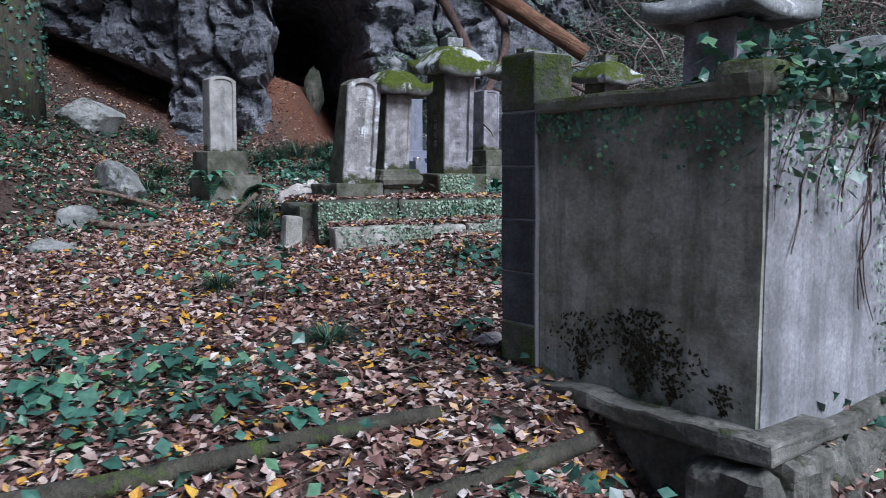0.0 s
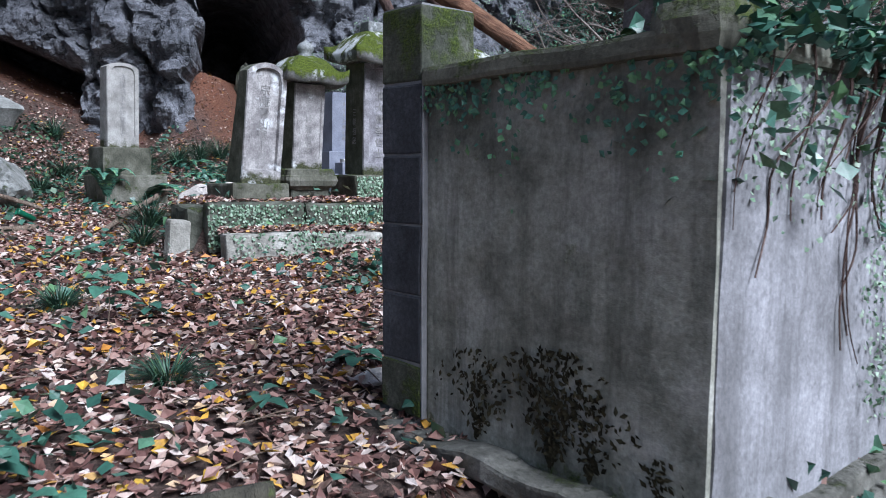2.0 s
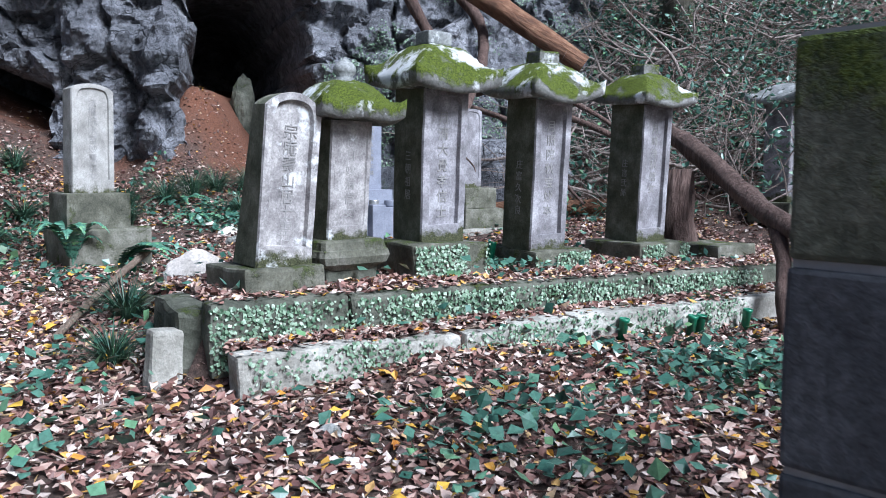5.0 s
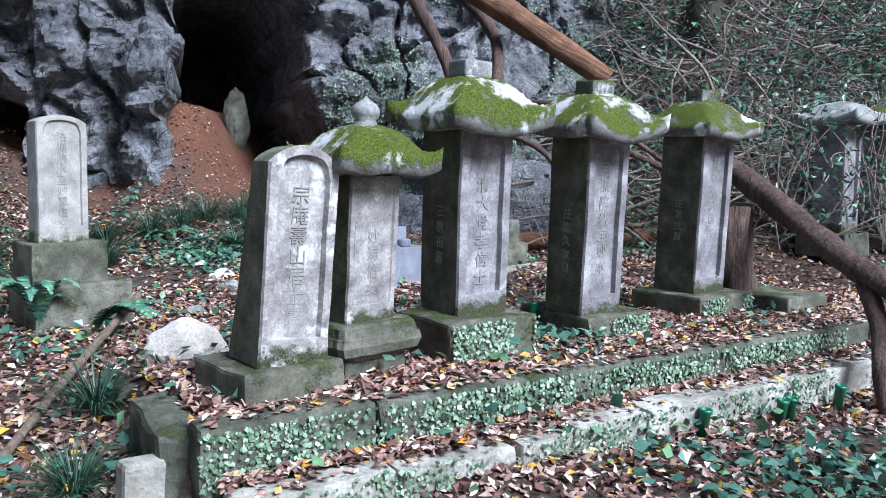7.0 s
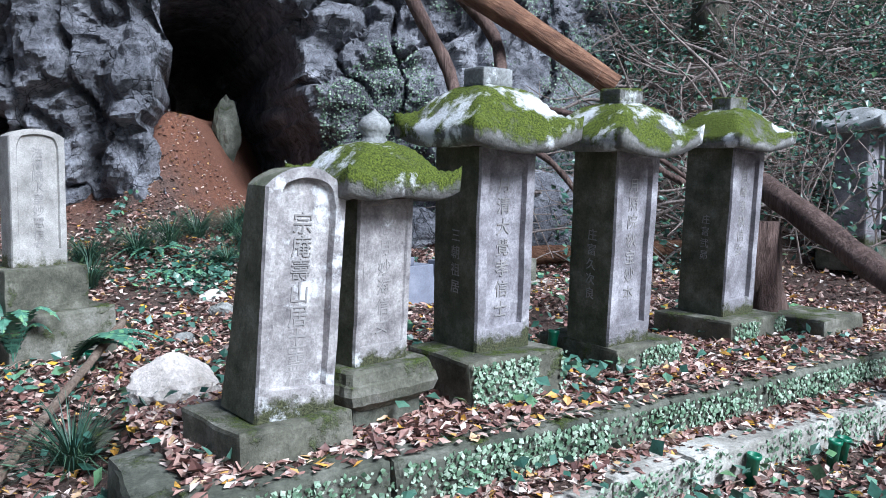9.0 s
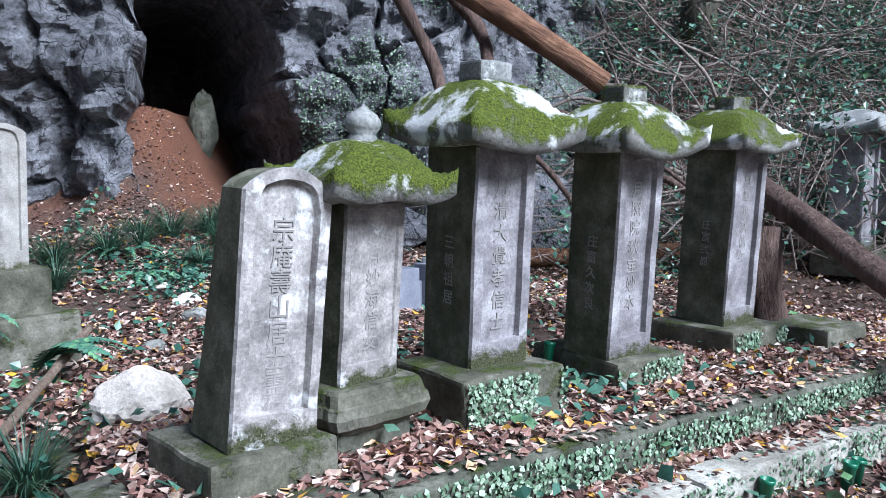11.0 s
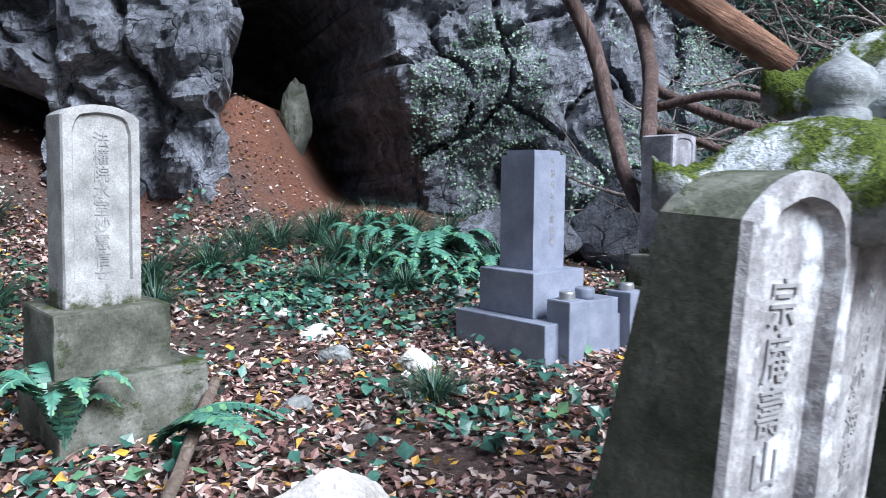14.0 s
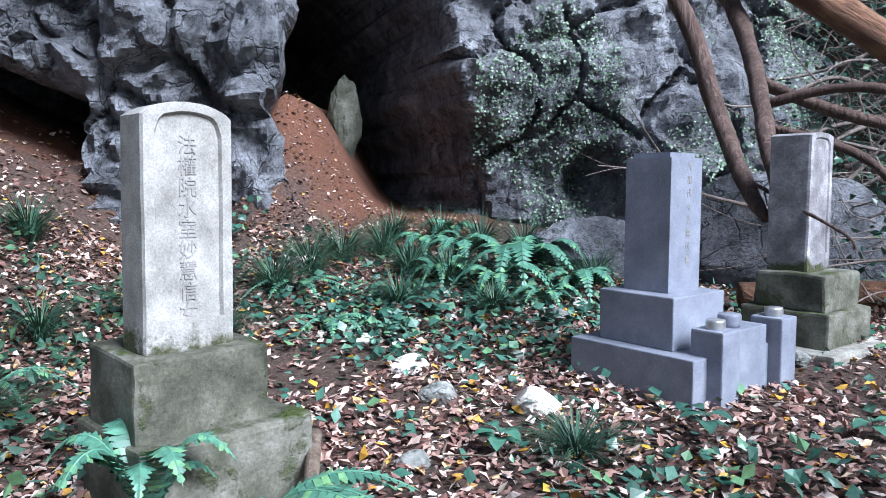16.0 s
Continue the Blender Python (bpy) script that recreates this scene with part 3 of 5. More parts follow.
def grave_roofed(at, yaw, z, w, d, h, base, roof, text, side, lean, mat_roof, label, white=False, seed=0):
    """A tall shaft that leans a little, on a plinth set by its own middle, under a swept roof."""
    g = thing("gravestone", pose(at[0], at[1], 0, 0, 0, yaw), label, "gravestone", "graves on the kerbed platform")
    bw, bd, bh, bx, by, turn = base
    part("plinth", rough_box((bw, bd, bh), (0, bd / 2, -bh / 2), 0.015, 0.010, 4, seed), M_PLINTH, g, "mossy plinth with creeping leaves", False, pose(bx, by, z, 0, 0, turn))
    fwd, lean_side = lean
    s = part("shaft", stele(w, d, h, h + 0.002, 0.045, 0.024, seed=seed, wear=0.004), M_GRAVE, g, "", False, pose(0, 0, z - 0.01, fwd, lean_side, 0))
    # side faces coloured darker to carry their shade
    darken_sides(s)
    writing(text, w * 0.25, 0.0, h * 0.86, 0.0225, s, w * 0.29)
    writing(side, w * 0.2, d / 2, h * 0.6, -0.0005, s, w * 0.24, "", pose(-w / 2, d, 0, 0, 0, -90))
    hx, hy, rise, thick, lift, lip = roof
    top = pose(0, 0, z - 0.01, fwd, lean_side, 0) @ pose(0, d / 2, h - 0.004)
    part("roof", grave_roof(hx, hy, rise, thick, lift, 1.0, 0.0, seed=seed, lip=lip), mat_roof, g, "mossy swept stone roof", True, top)
    part("cap", rough_box((0.15, 0.12, 0.07), (0, 0, 0), 0.01, 0.006, 2, seed), M_ROOF_BARE if white else M_ROOF, g, "square cap block", False, top @ pose(0, 0, thick + rise + 0.02))
    return g


grave_round_head()
grave_b()
grave_roofed((0.088, 6.408), 33.6, 1.06, 0.282, 0.275, 0.80, (0.47, 0.42, 0.24, -0.03, -0.125, -2), (0.268, 0.26, 0.185, 0.06, 0.07, 0.03), "月清大覺孝信士", "三朝祖居", (4.5, -1.2), M_ROOF_WHITE, "tall roofed gravestone with moss and white lichen", True, 4)
grave_roofed((0.725, 6.858), 33.6, 0.975, 0.28, 0.255, 0.885, (0.43, 0.52, 0.26, 0.06, -0.07, -3), (0.27, 0.255, 0.16, 0.055, 0.07, 0.04), "月照院秋宝妙本", "庄富久次良", (5.5, -2.2), M_ROOF_WHITE, "tall roofed gravestone with thick green moss", False, 5)
grave_roofed((1.56, 7.597), 31.5, 0.965, 0.276, 0.30, 0.935, (0.48, 0.52, 0.26, 0.0, -0.13, 1), (0.25, 0.26, 0.165, 0.05, 0.05, 0.03), "月峰浄秋信女", "庄富弐昴", (5.0, -2.0), M_ROOF, "grey roofed gravestone with domed mossy roof", False, 6)


def far_grave(x, y, z, s, turn, mat_roof, label, h=0.85):
    g = thing("gravestone", pose(x, y, z, 0, 0, turn), label, "gravestone", "graves beyond the row")
    part("plinth", rough_box((0.45 * s, 0.45 * s, 0.2), (0, 0.14, 0.0), 0.015, 0.01, 3, x), M_PLINTH, g)
    sh = part("shaft", stele(0.29 * s, 0.27 * s, h, h + 0.002, 0.04, 0.024, seed=x), M_GRAVE, g, "", False, pose(0, 0, 0.1, 0, 1, 0))
    writing("妙法蓮", 0.07 * s, 0, h * 0.8, 0.0225, sh, 0.08 * s)
    part("roof", grave_roof(0.29 * s, 0.29 * s, 0.17 * s, 0.05, 0.07, seed=x), mat_roof, g, "swept stone roof", True, pose(0.015, 0.13 * s, 0.09 + h, 0, 1, 0))
    return g


far_grave(3.45, 9.4, 1.08, 0.95, 33.5, M_ROOF_BARE, "roofed gravestone half hidden by hanging leaves", 0.9)
far_grave(4.05, 9.75, 1.12, 0.95, 33.5, M_ROOF, "roofed gravestone at the far end of the row", 0.85)
far_grave(1.46, 3.62, 0.42, 1.0, 40, M_ROOF_BARE, "grey roofed gravestone inside the walled enclosure", 1.24)
far_grave(2.42, 4.25, 0.42, 1.05, 40, M_ROOF_BARE, "grey roofed gravestone overgrown behind the wall", 1.05)


def lone_grave():
    g = thing("gravestone", pose(-2.205, 7.64, 0, 0, 0, 42), "pale round-headed gravestone on two stepped stone blocks", "gravestone")
    part("lower_base", rough_box((0.56, 0.50, 0.34), (0.05, 0.18, 0.88), 0.015, 0.012, 4, 11), M_PLINTH, g, "sunken lower base")
    part("plinth", rough_box((0.425, 0.372, 0.26), (0, 0.186, 1.158), 0.012, 0.008, 4, 12), M_PLINTH, g, "lichened plinth block")
    s = part("stele", stele(0.285, 0.15, 0.70, 0.745, 0.036, 0.014, seed=12), M_GRAVE_PALE, g, "", False, pose(-0.01, 0.06, 1.282, -0.5, 1.6, 2))
    writing("法權院水室妙慧信女", 0.062, 0.0, 0.645, 0.0125, s, 0.0625)


lone_grave()


def blue_grave():
    g = thing("gravestone", pose(-0.40, 8.64, 0, 0, 0, 38), "modern blue-grey granite gravestone with stepped base", "gravestone")
    part("lower_base", rough_box((0.56, 0.64, 0.28), (0.02, 0.17, 0.935), 0.006, 0.002, 0, 21), M_SLATE, g)
    part("upper_base", rough_box((0.37, 0.39, 0.225), (0, 0.195, 1.187), 0.006, 0.002, 0, 22), M_SLATE, g)
    bm = bmesh.new()
    bmesh.ops.create_cube(bm, size=1)
    for v in bm.verts:
        v.co = Vector((v.co.x * 0.235, v.co.y * 0.23, v.co.z * 0.60))
    bmesh.ops.bevel(bm, geom=[e for e in bm.edges if all(q.co.z > 0.29 for q in e.verts)], offset=0.022, segments=2, affect="EDGES")
    s = part("shaft", bm, M_SLATE, g, "polished square shaft", False, pose(0.02, 0.21, 1.599, 0, 0.6, 2))
    writing("先祖代々之霊位墓", 0.04, 0.02, 0.26, -0.1155, s, 0.058, "narrow carved characters")
    for k, (bx, by) in enumerate(((-0.105, -0.145), (0.36, -0.135))):
        p = part("flower_post", rough_box((0.125, 0.15, 0.46), (bx, by, 0.955), 0.008, 0.002, 0, 30 + k), M_SLATE, g)
        part("flower_vase", tube_bm([(bx, by, 1.182), (bx, by, 1.205), (bx, by, 1.222)], [0.04, 0.04, 0.038], 16), M_STEEL, p, "steel vase insert", True)
    part("offering_block", rough_box((0.30, 0.19, 0.42), (0.12, -0.06, 0.95), 0.006, 0.002, 0, 33), M_SLATE, g)
    part("incense_bowl", tube_bm([(0.10, -0.08, 1.158), (0.10, -0.08, 1.20), (0.10, -0.08, 1.215)], [0.045, 0.05, 0.046], 16), M_SLATE, g, "round stone incense bowl", True)


blue_grave()


def back_grave():
    g = thing("gravestone", pose(0.52, 9.235, 0, 0, 0, 38.5), "old grey gravestone on three mossy steps", "gravestone")
    part("lower_base", rough_box((0.72, 0.66, 0.24), (0.02, 0.20, 0.83), 0.02, 0.012, 4, 41), M_KERB, g, "pale bottom step")
    part("middle_base", rough_box((0.47, 0.46, 0.19), (0.01, 0.19, 1.03), 0.015, 0.01, 4, 42), M_PLINTH, g, "mossy middle step")
    part("upper_base", rough_box((0.375, 0.37, 0.19), (0, 0.185, 1.215), 0.015, 0.01, 4, 43), M_PLINTH, g, "mossy top step")
    part("shaft", stele(0.245, 0.21, 0.70, 0.715, 0.03, 0.008, seed=44), M_GRAVE, g, "", False, pose(0.0, 0.13, 1.30, -0.4, 0.9, 1))


back_grave()


# ---- kerbs of the platform ----
def kerbs():
    up = thing("stone_kerb", row(0, 0, 0), "upper kerb of mossy stones overgrown with creeping leaves", "kerb")
    u = -0.2
    k = 0
    while u < 4.9:
        w = 0.62 + 0.22 * math.sin(k * 2.1)
        part("kerb_stone", rough_box((w - 0.012, 0.16, 0.30), (u + w / 2, -0.09, 0.735 - 0.012 * u), 0.02, 0.014, 4, 50 + k), M_DARKKERB, up)
        u += w
        k += 1
    part("kerb_stone", rough_box((0.16, 0.5, 0.28), (-0.21, 0.22, 0.72), 0.03, 0.02, 4, 70), M_DARKKERB, up)
    low = thing("stone_kerb", row(0, 0, 0), "lower kerb of pale cut stones with moss", "kerb")
    u = -0.15
    k = 0
    while u < 4.2:
        w = 0.42 + 0.16 * math.sin(k * 1.7 + 1)
        part("kerb_stone", rough_box((w - 0.014, 0.15, 0.30), (u + w / 2, -0.29 + 0.012 * math.sin(k * 3), 0.553 + 0.012 * math.sin(k * 5)), 0.016, 0.012, 4, 80 + k), M_KERB, low)
        u += w
        k += 1
    mk = part("marker_stone", rough_box((0.145, 0.09, 0.42), (0, 0, 0.14), 0.02, 0.01, 3, 99, 0.06), M_KERB, None, "", False, row(-0.36, -0.02, 0.43, 12, 4, 0))
    tagged(mk, "small pale leaning marker stone beside the kerb", "marker stone")
    bk = part("stone_block", rough_box((0.16, 0.14, 0.2), (0, 0, 0), 0.02, 0.015, 3, 98), M_DARKKERB, None, "", False, pose(-1.45, 6.43, 0.67, 0, 0, 35))
    tagged(bk, "small mossy block at the platform's end", "stone block")


kerbs()

# ---- walled enclosure ----
P0, K0 = Vector((0.30, 3.03, 0)), Vector((1.0, 2.2, 0))
W_ANG = math.degrees(math.atan2(K0.y - P0.y, K0.x - P0.x))
W_LEN = (K0 - P0).length


def wavy_wall(length, thick, z0, z1, seed, step=0.06):
    bm = bmesh.new()
    nx, nz = max(2, int(length / step)), max(2, int((z1 - z0) / step))
    cols = []
    for side in (0.0, thick):
        grid = [[bm.verts.new((length * i / nx, side + (noise.noise(Vector((i * 0.4, j * 0.4, seed + side * 9))) * 0.006 + noise.noise(Vector((i * 0.1, j * 0.1, seed))) * 0.008), z0 + (z1 - z0) * j / nz)) for i in range(nx + 1)] for j in range(nz + 1)]
        cols.append(grid)
        for j in range(nz):
            for i in range(nx):
                bm.faces.new((grid[j][i], grid[j][i + 1], grid[j + 1][i + 1], grid[j + 1][i]))
    a, b = cols
    for j in range(nz):
        bm.faces.new((a[j][0], a[j + 1][0], b[j + 1][0], b[j][0]))
        bm.faces.new((a[j][nx], a[j + 1][nx], b[j + 1][nx], b[j][nx]))
    for i in range(nx):
        bm.faces.new((a[0][i], a[0][i + 1], b[0][i + 1], b[0][i]))
        bm.faces.new((a[nz][i], a[nz][i + 1], b[nz][i + 1], b[nz][i]))
    return bm


MOSS_FANS = []


def enclosure():
    m1 = pose(P0.x, P0.y, 0, 0, 0, W_ANG)
    w1 = part("wall_west", wavy_wall(W_LEN - 0.20, 0.15, 0.30, 1.30, 3), M_CONCRETE, None, "dark stained concrete enclosure wall", False, m1 @ pose(0.20, 0.012, 0))
    tagged(w1, category="wall", kind="structure")
    c1 = part("coping", rough_box((W_LEN - 0.26, 0.20, 0.055), ((W_LEN - 0.26) / 2 + 0.20, 0.085, 1.327), 0.014, 0.006, 8, 4), M_COPING, w1, "thin mossy coping", False, pose(-0.20, -0.012, 0))
    part("corner_cap", rough_box((0.17, 0.21, 0.12), (W_LEN - 0.075, 0.085, 1.35), 0.045, 0.01, 3, 5), M_COPING, w1, "rounded corner cap", False, pose(-0.20, -0.012, 0))
    m2 = pose(K0.x, K0.y, 0, 0, 0, W_ANG + 90)
    w2 = part("wall_south", wavy_wall(4.2, 0.15, 0.28, 1.30, 7), M_PALE_CONCRETE, None, "pale weathered concrete wall overgrown with creepers", False, m2 @ pose(0.03, -0.006, 0))
    tagged(w2, category="wall", kind="structure")
    part("coping", rough_box((4.1, 0.2, 0.055), (2.15, 0.07, 1.327), 0.014, 0.006, 8, 6), M_COPING, w2)
    pl = thing("block_pillar", m1, "end pillar of six dark stacked concrete blocks with mossy top", "pillar")
    z = 0.36
    for k in range(6):
        h = 0.155 if k == 0 else 0.2
        if k == 5:
            h = 0.215
        part("block", rough_box((0.177, 0.20, h - 0.006), (0.1115, 0.09, z + h / 2), 0.006, 0.003, 2, 20 + k), M_MOSSBLOCK if k in (0, 5) else M_BLOCK, pl, "moss-topped block" if k == 5 else "")
        z += h
    part("mortar_core", rough_box((0.169, 0.192, 1.16), (0.1115, 0.09, 0.95), 0.0, 0.0, 0, 1), M_MORTAR, pl, "pale mortar joints")
    part("mortar_strip", rough_box((0.008, 0.02, 0.98), (0.204, 0.002, 0.85), 0.004, 0.003, 6, 2), M_MORTAR, pl, "pale mortar edge")
    # broken mortar ledge under the wall, on rough stones
    led = part("ledge", rough_box((W_LEN + 0.16, 0.36, 0.06), (W_LEN / 2 + 0.03, 0.10, 0.315), 0.012, 0.022, 14, 9), M_FOUND, None, "broken mortar ledge under the wall", False, m1)
    tagged(led, category="ledge", kind="structure")
    led2 = part("ledge", rough_box((4.2, 0.2, 0.06), (2.1, 0.045, 0.275), 0.012, 0.022, 16, 10), M_FOUND, None, "broken mortar ledge under the wall", False, m2)
    tagged(led2, category="ledge", kind="structure")
    rnd = random.Random(4)
    f = thing("foundation", m1, "rough dry-laid foundation stones below the ledge", "foundation", kind="structure")
    for k in range(5):
        w = 0.24 + 0.1 * rnd.random()
        part("foundation_stone", rough_box((w, 0.26, 0.34), (0.10 + k * 0.24, 0.10 + 0.05 * rnd.random(), 0.115), 0.04, 0.03, 4, 60 + k), M_FOUND, f)
    f2 = thing("foundation", m2, "rough dry-laid foundation stones below the ledge", "foundation", kind="structure")
    for k in range(9):
        w = 0.36 + 0.1 * rnd.random()
        part("foundation_stone", rough_box((w, 0.26, 0.42), (0.10 + k * 0.4, 0.02 + 0.04 * rnd.random(), 0.04), 0.05, 0.035, 4, 70 + k), M_FOUND, f2)
    # dried moss fans low on the wall
    rr = np.random.default_rng(3)
    pts = []
    for cx, h, n in ((0.42, 0.24, 230), (0.68, 0.29, 520), (0.80, 0.2, 160), (0.98, 0.10, 60)):
        for _ in range(n):
            a, d = rr.normal(0, 0.38), h * rr.random() ** 0.9
            pts.append(m1 @ Vector((cx + d * math.sin(a), 0.004, 0.36 + d * math.cos(a))))
    MOSS_FANS.extend(pts)
    # ground level inside the enclosure is held by the walls
    fl = part("enclosure_floor", rough_box((4.1, 1.0, 0.3), (2.1, 0.62, 0.26), 0.02, 0.02, 6, 3), M_DARKKERB, None, "mossy floor inside the enclosure", False, m2)
    tagged(fl, category="floor", kind="structure")


enclosure()


# ---- plants, leaves, wood ----
M_DRYMOSS = leafy("dried_moss", [(0.0, (0.02, 0.018, 0.012)), (0.6, (0.04, 0.036, 0.022)), (1.0, (0.07, 0.062, 0.035))], 0.9, 0.1)


def leaves(name, where, size, material, tilt=0.5, aspect=0.62, curl=0.18, normals=None, seed=1):
    """Many small folded leaves, each an island of four triangles, in one mesh."""
    r = np.random.default_rng(seed)
    p = np.asarray(where, float)
    n = len(p)
    s = r.uniform(size[0], size[1], n)
    up = np.tile([0.0, 0, 1], (n, 1)) if normals is None else np.asarray(normals, float).copy()
    up += r.normal(0, tilt, (n, 3))
    up /= np.linalg.norm(up, axis=1)[:, None]
    a = np.cross(up, r.normal(0, 1, (n, 3)))
    a /= np.linalg.norm(a, axis=1)[:, None]
    b = np.cross(up, a)
    c = r.normal(0, curl, n)[:, None]
    asp = (aspect * r.uniform(0.75, 1.25, n))[:, None]
    k = s[:, None]
    base, tip = p - a * k * 0.5, p + a * k * 0.5 + up * k * c * 0.6
    left, right = p - a * k * 0.08 + b * k * asp * 0.5 + up * k * c, p - a * k * 0.08 - b * k * asp * 0.5 + up * k * c
    mid = p + up * k * 0.02
    verts = np.stack([base, right, tip, left, mid], 1).reshape(-1, 3)
    idx = np.array([[0, 1, 4], [1, 2, 4], [2, 3, 4], [3, 0, 4]])
    faces = (idx[None] + 5 * np.arange(n)[:, None, None]).reshape(-1, 3)
    me = bpy.data.meshes.new(name)
    me.from_pydata(verts.tolist(), [], faces.tolist())
    me.materials.append(material)
    return new(name, me)


def scatter(n, x0, x1, y0, y1, lift=(0.004, 0.03), keep=None, seed=0):
    r = np.random.default_rng(seed)
    out = []
    while len(out) < n:
        x, y = r.uniform(x0, x1), r.uniform(y0, y1)
        if keep is None or r.random() < keep(x, y):
            out.append((x, y, land(x, y) + r.uniform(*lift)))
    return out


def clump(x, y, s, seed):
    return noise.noise(Vector((x * s, y * s, seed)))


def litter():
    pts = scatter(42000, -3.2, 1.6, 1.2, 6.4, (0.004, 0.035), seed=1)
    pts += scatter(34000, -4.0, 2.6, 6.4, 10.6, (0.004, 0.03), lambda x, y: 0.25 + 0.75 * (clump(x, y, 1.3, 5) > -0.25), seed=2)
    pts += scatter(5000, -6.0, -3.0, 3.0, 11.0, (0.004, 0.04), seed=3)
    pts += scatter(4500, 1.2, 5.5, 4.8, 9.8, (0.004, 0.03), seed=4)
    pts += scatter(44000, -14, 12, -9, 12, (0.004, 0.03), lambda x, y: smoothstep(14, 3, math.hypot(x, y - 4)) * (not (-3.4 < x < 1.8 and 1.2 < y < 10.6)), seed=16)
    tagged(leaves("fallen_leaves", pts, (0.025, 0.062), M_LITTER, 0.38, 0.6, 0.2, seed=5), "brown and russet fallen leaves covering the ground", "leaf litter", kind="stuff")
    r = np.random.default_rng(8)
    bits = []
    for _ in range(7600):
        u, v = r.uniform(-0.15, 4.6), r.uniform(-0.12, 0.8)
        if r.random() < 0.3:
            v = r.uniform(-0.24, -0.17)
        m = row(u, v, 0)
        x, y = m.translation.x, m.translation.y
        bits.append((x, y, max(land(x, y), 0.70 if v < -0.15 else 0.0) + r.uniform(0.01, 0.035)))
    tagged(leaves("fallen_leaves", bits, (0.025, 0.06), M_LITTER, 0.4, 0.6, 0.2, seed=6), "tan and brown fallen leaves on the grave platform", "leaf litter", kind="stuff")
    clay = scatter(1600, -2.75, -1.2, 10.4, 12.4, (0.004, 0.02), lambda x, y: 1.0 if y < 11.0 else 0.35, seed=12) + scatter(500, -6.0, -3.6, 9.6, 11.4, (0.004, 0.02), seed=13)
    tagged(leaves("fallen_leaves", clay, (0.02, 0.05), M_LITTER, 0.4, 0.6, 0.2, seed=14), "scattered brown leaves on the red clay", "leaf litter", kind="stuff")
    kerb_tops = []
    for _ in range(1100):
        u = r.uniform(-0.2, 4.4)
        v, z = (r.uniform(-0.17, -0.02), 0.892 - 0.012 * u) if r.random() < 0.65 else (r.uniform(-0.36, -0.22), 0.713)
        m = row(u, v, z).translation
        kerb_tops.append((m.x, m.y, m.z + r.uniform(0.002, 0.012)))
    tagged(leaves("fallen_leaves", kerb_tops, (0.025, 0.055), M_LITTER, 0.25, 0.6, 0.15, seed=15), "fallen leaves lying along the kerb tops", "leaf litter", kind="stuff")
    pts = scatter(420, -2.6, 1.4, 1.4, 6.0, (0.02, 0.045), seed=9) + scatter(260, -3.4, 2.4, 6.0, 10.5, (0.02, 0.04), seed=10) + scatter(500, -9, 8, -6, 6, (0.02, 0.04), seed=17)
    tagged(leaves("fallen_leaves", pts, (0.035, 0.07), M_YELLOW, 0.35, 0.75, 0.2, seed=11), "yellow and orange fallen leaves lying on the litter", "leaf litter", kind="stuff")
    # needles and twigs
    verts, faces = [], []
    for k in range(520):
        x, y = r.uniform(-3.4, 1.8), r.uniform(1.4, 10.2)
        a, ln = r.uniform(0, 6.3), r.uniform(0.06, 0.28)
        z = land(x, y) + 0.03
        x2, y2 = x + ln * math.cos(a), y + ln * math.sin(a)
        v, f = tube([(x, y, z), ((x + x2) / 2 + r.normal(0, 0.01), (y + y2) / 2, z + 0.012), (x2, y2, land(x2, y2) + 0.03)], [0.0035, 0.003, 0.0015], 4)
        faces += [tuple(i + len(verts) for i in q) for q in f]
        verts += v
    tagged(new("fallen_twigs", mesh_of("fallen_twigs", verts, faces, M_STICK)), "thin dry twigs scattered over the leaves", "twigs", kind="stuff")


litter()


def ground_ivy():
    """Low green leaves on short stalks, in patches."""
    def patch(x, y):
        k = 0.04 + 0.25 * smoothstep(0.1, 0.4, clump(x, y, 1.1, 3))
        k += 0.95 * smoothstep(0.75, 0.2, math.hypot((x + 0.95) / 1.1, (y - 2.55) / 0.75))
        k += 0.6 * smoothstep(0.8, 0.2, math.hypot((x - 0.35) / 0.9, (y - 4.9) / 0.8))
        k += 0.7 * smoothstep(1.0, 0.3, math.hypot((x - 1.6) / 1.1, (y - 5.7) / 0.8))
        k += 0.5 * smoothstep(1.0, 0.3, math.hypot((x + 1.4) / 1.5, (y - 9.7) / 1.1))
        return min(k, 1.0)

    pts = scatter(2600, -2.6, 3.0, 1.5, 6.6, (0.03, 0.12), patch, 21)
    pts += scatter(4200, -3.6, 2.4, 6.6, 10.8, (0.02, 0.08), patch, 22)
    tagged(leaves("ground_ivy", pts, (0.03, 0.075), M_IVY, 0.45, 0.85, 0.12, seed=23), "glossy blue-green ivy leaves low over the litter", "ivy", kind="stuff")
    # bank undergrowth, kept dense and dark to stand in for tree shade
    pts = scatter(7500, -6.0, -2.6, 3.0, 10.0, (0.02, 0.14), lambda x, y: smoothstep(-2.4, -3.4, x) * (0.3 + 0.7 * (clump(x, y, 1.5, 8) > -0.1)), seed=24)
    tagged(leaves("ground_ivy", pts, (0.03, 0.08), M_GRASS, 0.6, 0.7, 0.12, seed=25), "dark green leaves on the bank", "ivy", kind="stuff")


ground_ivy()


